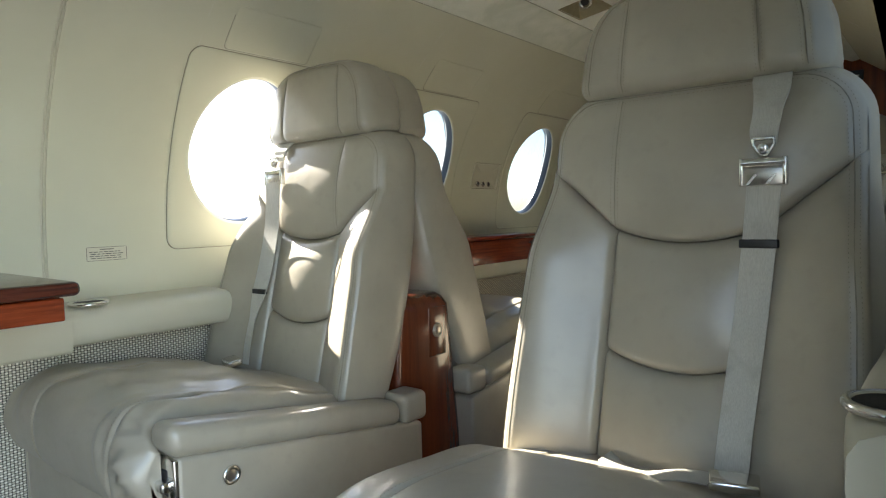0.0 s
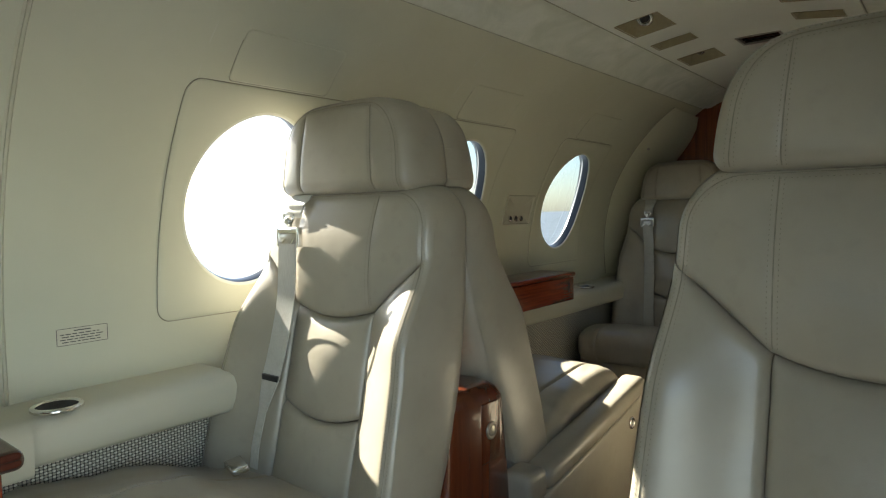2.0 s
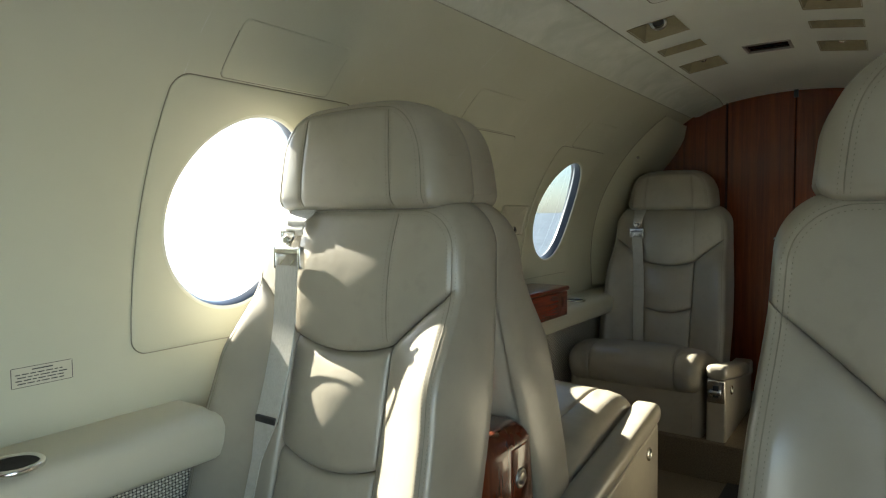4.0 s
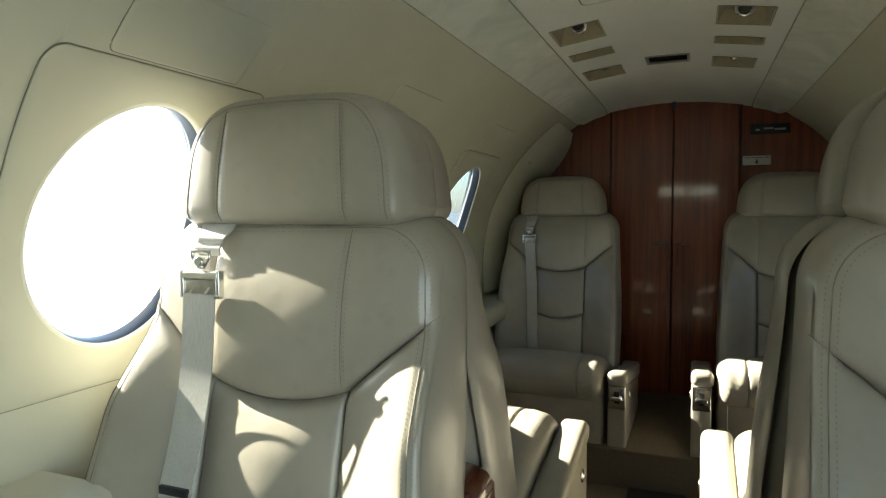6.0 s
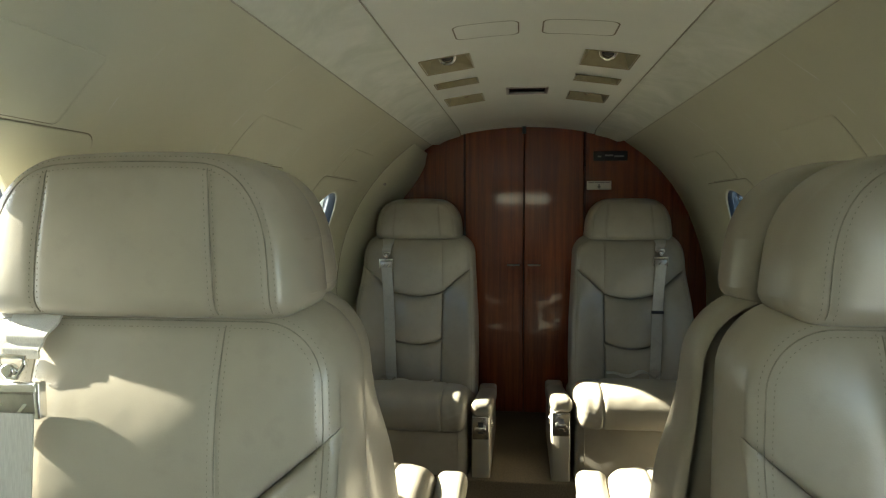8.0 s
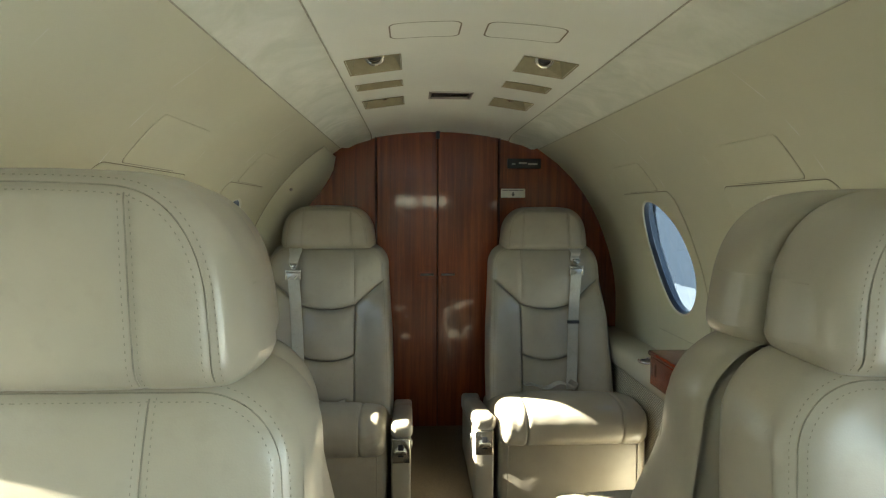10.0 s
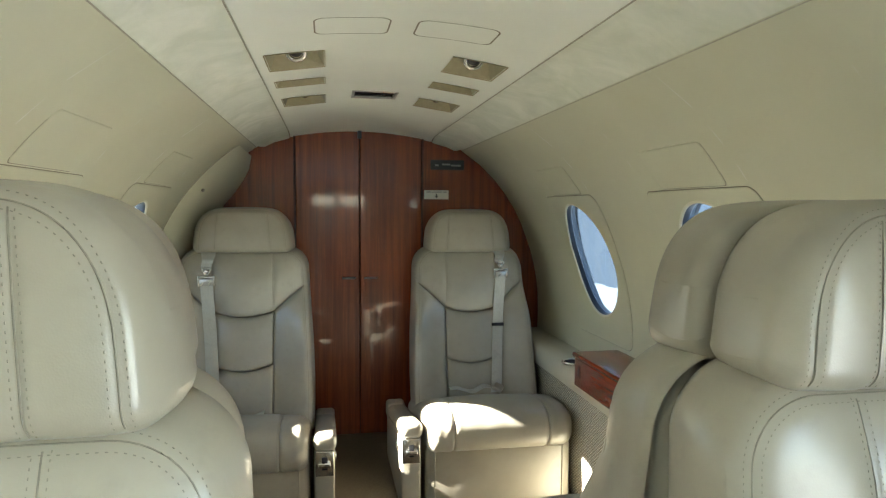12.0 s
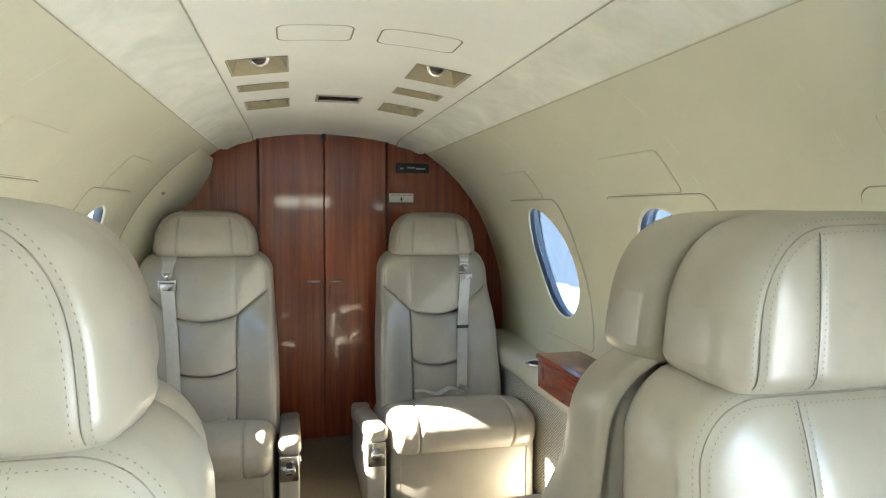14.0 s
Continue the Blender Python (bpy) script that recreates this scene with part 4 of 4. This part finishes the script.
            fine.append(tuple(0.5 * (2 * p[1][c] + (p[2][c] - p[0][c]) * q + (2 * p[0][c] - 5 * p[1][c] + 4 * p[2][c] - p[3][c]) * q * q + (3 * p[1][c] - p[0][c] - 3 * p[2][c] + p[3][c]) * q ** 3) for c in (0, 1)))
    fine.append(prof[-1])
    arc = [0.0]
    for p, q in zip(fine, fine[1:]):
        arc.append(arc[-1] + math.hypot(q[0] - p[0], q[1] - p[1]))
    us = spaced(x0, x1, 84, (seam_a, seam_b))
    verts = []
    rnd = random.Random(5 + out)
    ph = [rnd.uniform(0, 6.28) for _ in range(6)]
    for u in us:
        e = min(u - x0, x1 - u)
        d = edge_drop(e, 0.034 if full else 0.040)
        for i, (y, z) in enumerate(fine):
            a, b = fine[max(i - 1, 0)], fine[min(i + 1, len(fine) - 1)]
            ty, tz = b[0] - a[0], b[1] - a[1]
            ln = math.hypot(ty, tz)
            ny, nz = -tz / ln, ty / ln
            top = max(0, nz)
            crown = 0.012 * (1 - ((u - 0.01) / 0.23) ** 2) * top
            pucker = math.exp(-((e - 0.045) / 0.05) ** 2) * math.exp(-((z - 0.40) / 0.06) ** 2) * math.exp(-((y + 0.57 + slide) / 0.09) ** 2)
            crease = 0.0062 * pucker * math.sin(105 * (u - y * 0.5) + 60 * z + 3 * math.sin(40 * u)) + 0.0026 * math.sin(34 * u + 25 * y + ph[0]) * math.sin(19 * u - 40 * y + ph[1]) * (0.3 + 0.7 * math.exp(-((z - 0.44) / 0.03) ** 2))
            folds = math.exp(-((z - 0.385) / 0.055) ** 2) * math.exp(-((y + 0.60 + slide) / 0.06) ** 2)
            cap = max(0, min(1, (e - 0.006) / 0.02)) * max(0, min(1, (u - seam_b - 0.002) / 0.022))
            crease += 0.0050 * folds * cap * (1 - abs(math.sin(0.5 * (arc[i] * 210 + (e - 0.075) * 120 + 1.6 * math.sin(60 * arc[i])))) * 1.3)
            near = math.exp(-((min(abs(u - seam_a), abs(u - seam_b)) - 0.010) / 0.009) ** 2)
            crease += 0.0004 * near * math.sin(arc[i] * 560 + 2 * math.sin(90 * arc[i] + 9 * u)) * (0.25 + folds)
            crease -= 0.0055 * math.exp(-((y + 0.600 + 0.35 * (u - 0.02)) / 0.010) ** 2 - ((u - 0.03) / 0.045) ** 2)
            crease += 0.0034 * math.sin(105 * u + 55 * z + 30 * y + ph[2]) * math.exp(-((e - 0.03) / 0.035) ** 2) * (1 - 0.6 * top)
            g = groove(u - seam_a, 0.008, 0.004) + groove(u - seam_b, 0.008, 0.004)
            off = -d + crown + crease * worn - g * (0.7 if full else 0.6)
            wide = max(0, min(1, (-0.600 - slide - y) / 0.03)) * max(0, (u - 0.15) / 0.095) * 0.030 if full else 0.0
            verts.append(((u + wide) * inn, y + ny * off, z + nz * off - sag))
    nfine = len(fine)
    fcs = grid_faces(len(us), nfine, False, inn > 0)
    # sides of the cushion
    for col, sgn in ((0, 1), (len(us) - 1, -1)):
        base = len(verts)
        ring_ = [col * nfine + i for i in range(nfine)]
        for i in ring_:
            x, y, z = verts[i]
            verts.append((x, y, min(z, 0.300 if full else 0.325)))
        for i in range(nfine - 1):
            q = (ring_[i], ring_[i + 1], base + i + 1, base + i)
            fcs.append(q if sgn * inn > 0 else q[::-1])
    cushion = mesh_object("seat_cushion", verts, fcs, LEATHER, seat, "creased leather seat cushion")
    rows_ = []
    for u in (seam_a - 0.0065, seam_a + 0.0065, seam_b - 0.0065, seam_b + 0.0065):
        i = min(range(len(us)), key=lambda k: abs(us[k] - u))
        rows_.append([((verts[i * nfine + j][0], verts[i * nfine + j][1] - 0.0004, verts[i * nfine + j][2] + 0.0004), (0, -0.7, 0.7)) for j in range(3, nfine - 21)])
    v, fc = dashes(rows_)
    tagged(mesh_object("cushion_stitching", v, fc, STITCH, cushion), "pale thread seam stitching", kind="stuff")
    # pedestal
    bx = sorted((x0 * inn, x1 * inn))
    box_part("pedestal", (bx[0], (-0.612 if full else -0.585) - slide, 0.0), (bx[1], -0.16, 0.330), LEATHER, seat, 0.018, segments=4)
    yp = (-0.6135 if full else -0.5865) - slide
    for px in (bx[0] + 0.030, bx[1] - 0.030):
        v, fc = tube([(px, yp, 0.02), (px, yp, 0.315)], 0.0022, 6)
        mesh_object("piping", v, fc, LEATHER, seat)
    # inboard armrest
    ax = sorted((inn * (0.248 + arm_gap), inn * (0.310 + arm_gap)))
    yf = -0.590 - slide
    bm = box((ax[0], yf, 0.0), (ax[1], -0.10, 0.388), 0.008, 3)
    for q in bm.verts:
        if q.co.z > 0.3:
            q.co.z -= 0.085 * (q.co.y - yf) / 0.5
        if q.co.z > 0.2:
            q.co.z -= arm_drop
    sharp_by_angle(part("arm_panel", bm, LEATHER, seat), 45)
    bm = box((ax[0] - 0.004, yf - 0.012, 0.385), (ax[1] + 0.004, -0.165, 0.436), 0.020, 5)
    for q in bm.verts:
        q.co.z -= 0.085 * (q.co.y - yf) / 0.5
        q.co.z -= arm_drop
        q.co.x += 0.002 * math.sin(q.co.y * 30)
    part("arm_pad", bm, LEATHER, seat, "rounded leather arm pad")
    bm = box((ax[0] - 0.004, -0.158, 0.30 - arm_drop), (ax[1] + 0.004, -0.085, 0.362 - arm_drop), 0.014, 4)
    part("arm_cap", bm, LEATHER, seat)
    lever = box_part("lever_plate", (ax[0] + 0.003, yf - 0.005, 0.306 - arm_drop), (ax[1] - 0.003, yf + 0.006, 0.384 - arm_drop), CHROME, seat, 0.003, "chrome recline lever plate")
    box_part("lever_recess", (ax[0] + 0.022, yf - 0.0065, 0.326 - arm_drop), (ax[1] - 0.022, yf, 0.366 - arm_drop), BLACK, lever, 0.002)
    box_part("recline_lever", (ax[0] + 0.012, yf - 0.020, 0.336 - arm_drop), (ax[1] - 0.012, yf - 0.002, 0.352 - arm_drop), CHROME, lever, 0.004, "chrome recline lever")
    v, fc = ring((inn * (0.312 + arm_gap), yf + 0.085, 0.335 - arm_drop), (1, 0, 0), 0.0125, 0.0035, 24, 8)
    knob = mesh_object("button_ring", v, fc, CHROME, seat, "chrome button ring")
    part("button", cylinder((inn * (0.310 + arm_gap), yf + 0.085, 0.335 - arm_drop), (1, 0, 0), 0.010, 0.006, 20, 0.0015), STEEL, knob)
    if belt:
        xb = out * xb
        # upper tail from under the headrest
        pts = []
        for i in range(17):
            q = i / 16
            z = 0.9195 - (0.0545 + hang) * q
            pts.append((xb + 0.003 * math.sin(5 * q), front(xb, min(z, 0.922)) - 0.003 - 0.008 * math.sin(3.1 * q) - 0.0016 * math.sin(17 * q), z, 0.050 - 0.019 * q + 0.002 * math.sin(9 * q)))
        v, fc = strap(pts, 0.050, 0.003)
        mesh_object("shoulder_strap", v, fc, WEBBING, seat, "creased grey webbing strap")
        yb = front(xb, 0.845 - hang) - 0.018
        v, fc = tube([(xb - 0.013, yb, 0.870 - hang), (xb - 0.013, yb, 0.862 - hang), (xb - 0.004, yb, 0.848 - hang), (xb + 0.004, yb, 0.848 - hang), (xb + 0.013, yb, 0.862 - hang), (xb + 0.013, yb, 0.870 - hang), (xb - 0.013, yb, 0.871 - hang)], 0.0026, 8)
        mesh_object("strap_ring", v, fc, CHROME, seat, "chrome triangular ring")
        part("stud", cylinder((xb, yb - 0.003, 0.857 - hang), (0, -1, 0), 0.0068, 0.010, 20, 0.002), CHROME, seat)
        v, fc = tube([(xb - 0.027, yb, 0.838 - hang), (xb + 0.027, yb, 0.838 - hang)], 0.0068, 12)
        mesh_object("buckle_bar", v, fc, CHROME, seat, "chrome buckle crossbar")
        bm = box((xb - 0.026, yb - 0.003, 0.807 - hang), (xb + 0.026, yb + 0.006, 0.832 - hang), 0.003, 2)
        plate = sharp_by_angle(part("buckle_plate", bm, STEEL, seat, "worn metal buckle plate"), 40)
        for s in (-1, 1):
            bm = bmesh.new()
            q = [bm.verts.new((xb + s * 0.012 + a, yb - 0.0038, b)) for a, b in ((-0.009, 0.809 - hang), (-0.005, 0.809 - hang), (0.005, 0.822 - hang), (0.001, 0.822 - hang))]
            bm.faces.new(q)
            part("buckle_slot", bm, CHROME, plate, smooth=False)
            box_part("buckle_side", (xb + s * 0.027 - 0.003, yb - 0.006, 0.806 - hang), (xb + s * 0.027 + 0.003, yb + 0.006, 0.845 - hang), CHROME, seat, 0.002)
        pts = []
        for i in range(34):
            q = i / 33
            z = 0.812 - hang - (0.415 + sag - hang) * q
            x = xb + out * drift * q
            y = min(front(x + d, z + e) for d in (-0.021, 0, 0.021) for e in (-0.015, 0, 0.015)) - 0.004 - 0.003 * math.sin(9 * q + 0.6)
            pts.append((x, y, z))
        ys = [p[1] for p in pts]
        soft = [sum(ys[max(0, i - 3):i + 4]) / len(ys[max(0, i - 3):i + 4]) for i in range(len(ys))]
        pts = [(p[0], min(soft[i], min(front(p[0] + d, p[2]) for d in (-0.021, -0.01, 0, 0.01, 0.021)) - 0.003), p[2]) for i, p in enumerate(pts)]
        if worn > 1:
            pts = [(*p, 0.055 - 0.032 * min(1, max(0, (i - 20) / 5))) for i, p in enumerate(pts)]
        v, fc = strap(pts, 0.043, 0.0022)
        mesh_object("lap_strap", v, fc, WEBBING, seat, "grey webbing seat belt")
        k = pts[keeper or 0]
        if keeper:
            box_part("belt_keeper", (k[0] - 0.025, k[1] - 0.006, k[2] - 0.006), (k[0] + 0.025, k[1] + 0.004, k[2] + 0.006), BLACK, seat, 0.002, "black belt keeper")
        e = pts[-1]
        bm = box((-0.030, -0.017, -0.007), (0.030, 0.017, 0.007), 0.004, 3)
        bmesh.ops.transform(bm, matrix=pose(out * 0.055, -0.345, 0.449 - sag, 24, 0, 65 * out) if loose else pose(e[0] + out * 0.012, e[1] - 0.030, 0.408 - sag, 10, 0, 16 * out), verts=bm.verts)
        part("belt_buckle", bm, STEEL if loose else CHROME, seat, "worn metal lap belt buckle")
        pts2 = [(e[0] - out * 0.02 - out * (0.05 if worn > 1 else 0.15) * q, e[1] - 0.015 - 0.04 * math.sin(3 * q), 0.399 - sag + 0.008 * math.sin(6.5 * q) * (1 - 0.4 * q)) for q in [i / 14 for i in range(15)]]
        if loose:
            pts2 = [(out * (0.055 - 0.16 * q), -0.315 + 0.09 * q + 0.012 * math.sin(9 * q), 0.436 - sag + 0.012 * math.sin(8 * q) * (1 - q) - 0.018 * q) for q in [i / 20 for i in range(21)]]
        if worn < 1:
            v, fc = strap(pts2, 0.043, 0.0022, Vector((0, 1, 0)))
            mesh_object("lap_strap", v, fc, WEBBING, seat)
    return seat


def trim_seat(seat, back=1.0, head=1.0, tall=1.0, shift=0.0):
    """Suits one seat: back scales the width of all above the cushion; head, tall and shift the headrest's width, height and lift."""
    for ob in seat.children:
        kind = ob.name.split(".")[0]
        if kind in ("seat_cushion", "pedestal", "piping") or kind.startswith(("arm", "lever", "button", "belt_buckle")):
            continue
        for v in ob.data.vertices:
            v.co.x *= back
            if kind == "headrest" or (v.co.z > HEAD_LOW + 0.012 and kind in ("seam", "stitching")):
                v.co.x *= head
                v.co.z = HEAD_LOW + shift + (v.co.z - HEAD_LOW) * tall


def widen(seat, out, xb):
    """A seat with a broader outer bolster and larger belt fittings."""
    for ob in seat.children_recursive:
        kind = ob.name.split(".")[0]
        if kind in ("back_shell", "bolster", "seam", "stitching") or kind.startswith("back"):
            for v in ob.data.vertices:
                a = out * v.co.x
                if a > CORE and v.co.z < 0.76:
                    v.co.x += out * min(0.030, 0.12 * (0.76 - v.co.z)) * (a - CORE) / (0.25 - CORE)
        elif kind in ("shoulder_strap", "strap_ring", "stud", "buckle_bar", "buckle_plate", "buckle_slot", "buckle_side"):
            for v in ob.data.vertices:
                v.co.x = out * xb + (v.co.x - out * xb) * 1.16


Y_BACK = 1.380
TXT = "greige leather cabin seat with shoulder belt"
seat_l = build_seat(-1, 0.050, TXT + " beside the large window", hang=-0.010, worn=1.7, drift=0.020, sag=0.010, keeper=20, xb=0.112)
widen(seat_l, -1, 0.112)
trim_seat(seat_l, 1.0, 1.0, 1.015)
seat_l.matrix_basis = pose(-0.428, Y_BACK, 0)
seat_r = build_seat(1, 0.060, TXT + " near the entrance door", arm_drop=0.13, drift=-0.024, sag=0.028, keeper=7, xb=0.115)
trim_seat(seat_r, 1.0, 1.0, 0.962)
seat_r.matrix_basis = pose(0.438, Y_BACK + 0.015, 0)
for sx, px in ((-1, -0.435), (1, 0.413)):
    right = sx > 0
    aft = build_seat(sx, 0.0, TXT + " against the mahogany bulkhead", hang=-0.006 if right else 0.008, arm_gap=0.012, arm_drop=0.022 if right else 0.044,
                     sag=0.010 if right else 0.040, keeper=14 if right else None, loose=right)
    aft.matrix_basis = pose(px, 3.312, 0)
    trim_seat(aft, 0.93 if right else 1.0, 0.965 if right else 0.955, 0.94, -0.006 if right else -0.003)
mid = build_seat(1, 0.075, "greige leather cabin seat with its back to another", True)
mid.matrix_basis = pose(-0.446, Y_BACK + 0.002, 0, 0, 0, 180)
mid = build_seat(-1, 0.10, "greige leather cabin seat with its back to another", True)
trim_seat(mid, 1.0, 1.0, 0.965)
mid.matrix_basis = pose(0.426, Y_BACK + 0.017, 0, 0, 0, 180)


# mahogany consoles between the seat backs
def console(side):
    con = thing("console", "glossy mahogany console between two seat backs", "console", "seat consoles")
    lv = [0.0, 0.10, 0.43, 0.523, 0.541, 0.549, 0.551]
    v = []
    for z in lv:
        k = 1 - z / 0.553
        y0, y1 = 1.285 - 0.03 * k, 1.458 + 0.06 * k
        x0, x1 = 0.180, 0.60
        sh = 0.0 if z < 0.53 else 0.020 * ((z - 0.523) / 0.028) ** 2
        c = 0.022
        sec = []
        for cx, cy, a0 in ((x1 - c, y1 - c, 0), (x0 + c, y1 - c, 90), (x0 + c, y0 + c, 180), (x1 - c, y0 + c, 270)):
            for i in range(5):
                a = radians(a0 + 22.5 * i)
                sec.append((cx + c * math.cos(a), cy + c * math.sin(a)))
        mx, my = (x0 + x1) / 2, (y0 + y1) / 2
        for x, y in sec:
            v.append((side * (mx + (x - mx) * (1 - sh / 0.2)), my + (y - my) * (1 - sh / 0.085), z))
    f = grid_faces(len(lv), 20, True, side < 0)
    f.append(tuple((len(lv) - 1) * 20 + i for i in range(20)))
    mesh_object("cabinet", v, f, WOOD_CONSOLE, con)
    xf = side * 0.178
    # added panel in the same wood, standing in for a reflection in the gloss
    box_part("inlay", (min(xf, xf + side * 0.01), 1.378, 0.405), (max(xf, xf + side * 0.01), 1.438, 0.52), WOOD_CONSOLE, con, 0.003)
    rv, rf = ring((xf, 1.407, 0.465), (1, 0, 0), 0.0135, 0.0035)
    lock = mesh_object("lock_ring", rv, rf, STEEL, con, "worn brass lock ring")
    part("lock", cylinder((xf, 1.407, 0.465), (1, 0, 0), 0.011, 0.007, 20, 0.002), STEEL, lock)


console(-1)
console(1)


# ---- side ledges, tables and fittings ----
def ledge(side, y0, y1, back=0.0, low=0.0):
    name = "side_ledge"
    v = []
    prof = [(0.795, 0.562), (0.70, 0.562), (0.660, 0.560), (0.644, 0.552), (0.636, 0.538), (0.635, 0.510), (0.638, 0.490), (0.646, 0.482), (0.67, 0.480), (0.79, 0.480)]
    n = max(2, round((y1 - y0) / 0.1))
    for i in range(n + 1):
        y = y0 + (y1 - y0) * i / n
        v += [(side * (x + (back if i else back + 0.012)), y, z - (low if z < 0.5 else 0) - (0 if i else 0.004)) for x, z in prof]
    f = grid_faces(n + 1, len(prof), False, side < 0)
    f.append(tuple(range(len(prof))))
    f.append(tuple(n * len(prof) + i for i in range(len(prof)))[::-1])
    structure(mesh_object("ledge", v, f, LEDGE), "cream padded sidewall ledge")
    xd = 0.652 + back if side > 0 else 0.716
    structure(part("dado", box((min(side * xd, side * 0.77), y0, 0.0), (max(side * xd, side * 0.77), y1, 0.486)), WEAVE, smooth=False), "woven black and cream lower sidewall fabric")


ledge(-1, -0.6, 0.793, -0.010, 0.012)
ledge(-1, 0.795, 1.162)
ledge(-1, 1.400, 3.44)
structure(part("dado", box((-0.775, 1.1625, 0.0), (-0.745, 1.3995, 0.47)), WALL, smooth=False), "plain cream lower sidewall behind the seat")
ledge(1, 0.875, 1.245, 0.046)
ledge(1, 1.25, 3.44, 0.016)


def cup_holder(side, y, x=0.682):
    cup = thing("cup_holder", "round chrome rimmed cup holder set in the ledge", "cup holder", "cup holders")
    v, f = ring((side * x, y, 0.563), (0, 0, 1), 0.036, 0.005, 36, 10)
    mesh_object("rim", v, f, CHROME, cup, "chrome rim")
    # ledge is uncut: a black disc stands in for the well's shaded depth
    v, f = [], []
    n = 32
    for r, z in ((0.036, 0.566), (0.033, 0.5655), (0.030, 0.5648), (0.0, 0.5642)):
        for i in range(n):
            a = 2 * math.pi * i / n
            v.append((side * x + r * math.cos(a), y + r * math.sin(a), z))
    mesh_object("well", v, grid_faces(4, n, True), MAT, cup)


cup_holder(-1, 0.848)
cup_holder(-1, 2.80)
cup_holder(1, 0.938, 0.722)
cup_holder(1, 2.80, 0.685)


def table(side, y0, y1, z0, tip):
    tb = thing("folding_table", "stowed glossy mahogany folding table in the sidewall ledge", "table", "folding tables")
    xs = sorted((side * 0.628, side * 0.775))
    box_part("drawer_front", (xs[0], y0, z0), (xs[1], y1, z0 + 0.088), WOOD_ALONG, tb, 0.004)
    t = sorted((side * 0.618, side * 0.775))
    bm = box((t[0], y0 - 0.02, z0 + 0.091), (t[1], y1 + tip, z0 + 0.108), 0.008, 4)
    part("table_leaf", bm, WOOD_ALONG, tb, "polished table leaf")
    px = side * 0.6285
    box_part("pull_slot", (min(px, px - side * 0.002), y1 - 0.045, z0 + 0.032), (max(px, px - side * 0.002), y1 - 0.032, z0 + 0.070), BLACK, tb, 0.001)


tb = thing("folding_table", "opened glossy mahogany folding table beside the seat", "table", "folding tables")
part("table_leaf", box((-0.655, 0.16, 0.631), (-0.212, 0.660, 0.652), 0.009, 4), WOOD_DARK, tb, "dark polished table leaf")
box_part("drawer_front", (-0.630, 0.20, 0.594), (-0.236, 0.645, 0.628), WOOD_ALONG, tb, 0.003)
box_part("support_rail", (-0.630, 0.20, 0.566), (-0.300, 0.575, 0.591), WOOD_ALONG, tb, 0.003)
table(-1, 2.15, 2.606, 0.538, 0.0)
table(1, 2.15, 2.655, 0.528, 0.0)


def reading_panel(side, y):
    pn = thing("control_recess", "recessed cream sidewall panel with chrome sockets", "control panel")
    o = dense(rounded_outline(y - 0.086, y + 0.086, 0.832, 0.932, 0.004), 0.03)
    n = len(o)
    cy, cz = y, 0.882
    v = []
    for s, ins in ((1.05, 0.0005), (1.05, 0.005), (1.0, 0.006), (0.96, 0.001), (0.3, 0.0008)):
        v += [on_wall(side, cy + (a - cy) * s, cz + (b - cz) * s, ins) for a, b in o]
    f = grid_faces(5, n, True, side < 0)
    f.append(tuple(4 * n + i for i in range(n)))
    mesh_object("frame", v, f, LEDGE, pn)
    for i in range(3):
        p = on_wall(side, y - 0.050 + 0.036 * i, 0.853, 0.006)
        rv, rf = ring(p, (1, 0, 0.2), 0.009, 0.003, 18, 8)
        socket = mesh_object("socket_ring", rv, rf, CHROME, pn, "chrome socket ring")
        part("socket", cylinder(p, (1, 0, 0.2), 0.007, 0.006, 14), BLACK, socket)


reading_panel(-1, 2.408)

# instruction label on the left wall
def label_at(y, z, inset):
    return on_wall(-1, 0.884 + (y - 0.884) * 1.17, 0.679 + (z - 0.677) * 0.90, inset)


lab = thing("wall_label", "small instruction label stuck on the cream sidewall", "label")
v = [label_at(y, z, 0.0015) for y, z in ((0.884, 0.641), (0.962, 0.641), (0.962, 0.677), (0.884, 0.677))]
film_sheet = mesh_object("film", v, [(0, 1, 2, 3)], LABEL, lab, smooth=False)
word_rng = random.Random(3)
rows_ = [(0.886, 0.960, 0.6762, 0.0005), (0.886, 0.960, 0.6418, 0.0005), (0.910, 0.936, 0.6705, 0.0010)]
for k in range(4):
    y = 0.890 + 0.002 * (k % 2)
    while y < 0.950 - 0.003 * (k % 2):
        w = word_rng.uniform(0.004, 0.012)
        rows_.append((y, min(y + w, 0.956), 0.6640 - 0.0054 * k, 0.0009))
        y += w + 0.0018
for y0, y1, z, th in rows_:
    v = [label_at(a, b, 0.002) for a, b in ((y0, z - th), (y1, z - th), (y1, z + th), (y0, z + th))]
    mesh_object("text_bar", v, [(0, 1, 2, 3)], INK, film_sheet, smooth=False)
for y in (0.885, 0.961):
    v = [label_at(a, b, 0.002) for a, b in ((y - 0.0005, 0.642), (y + 0.0005, 0.642), (y + 0.0005, 0.676), (y - 0.0005, 0.676))]
    mesh_object("text_bar", v, [(0, 1, 2, 3)], INK, film_sheet, smooth=False)
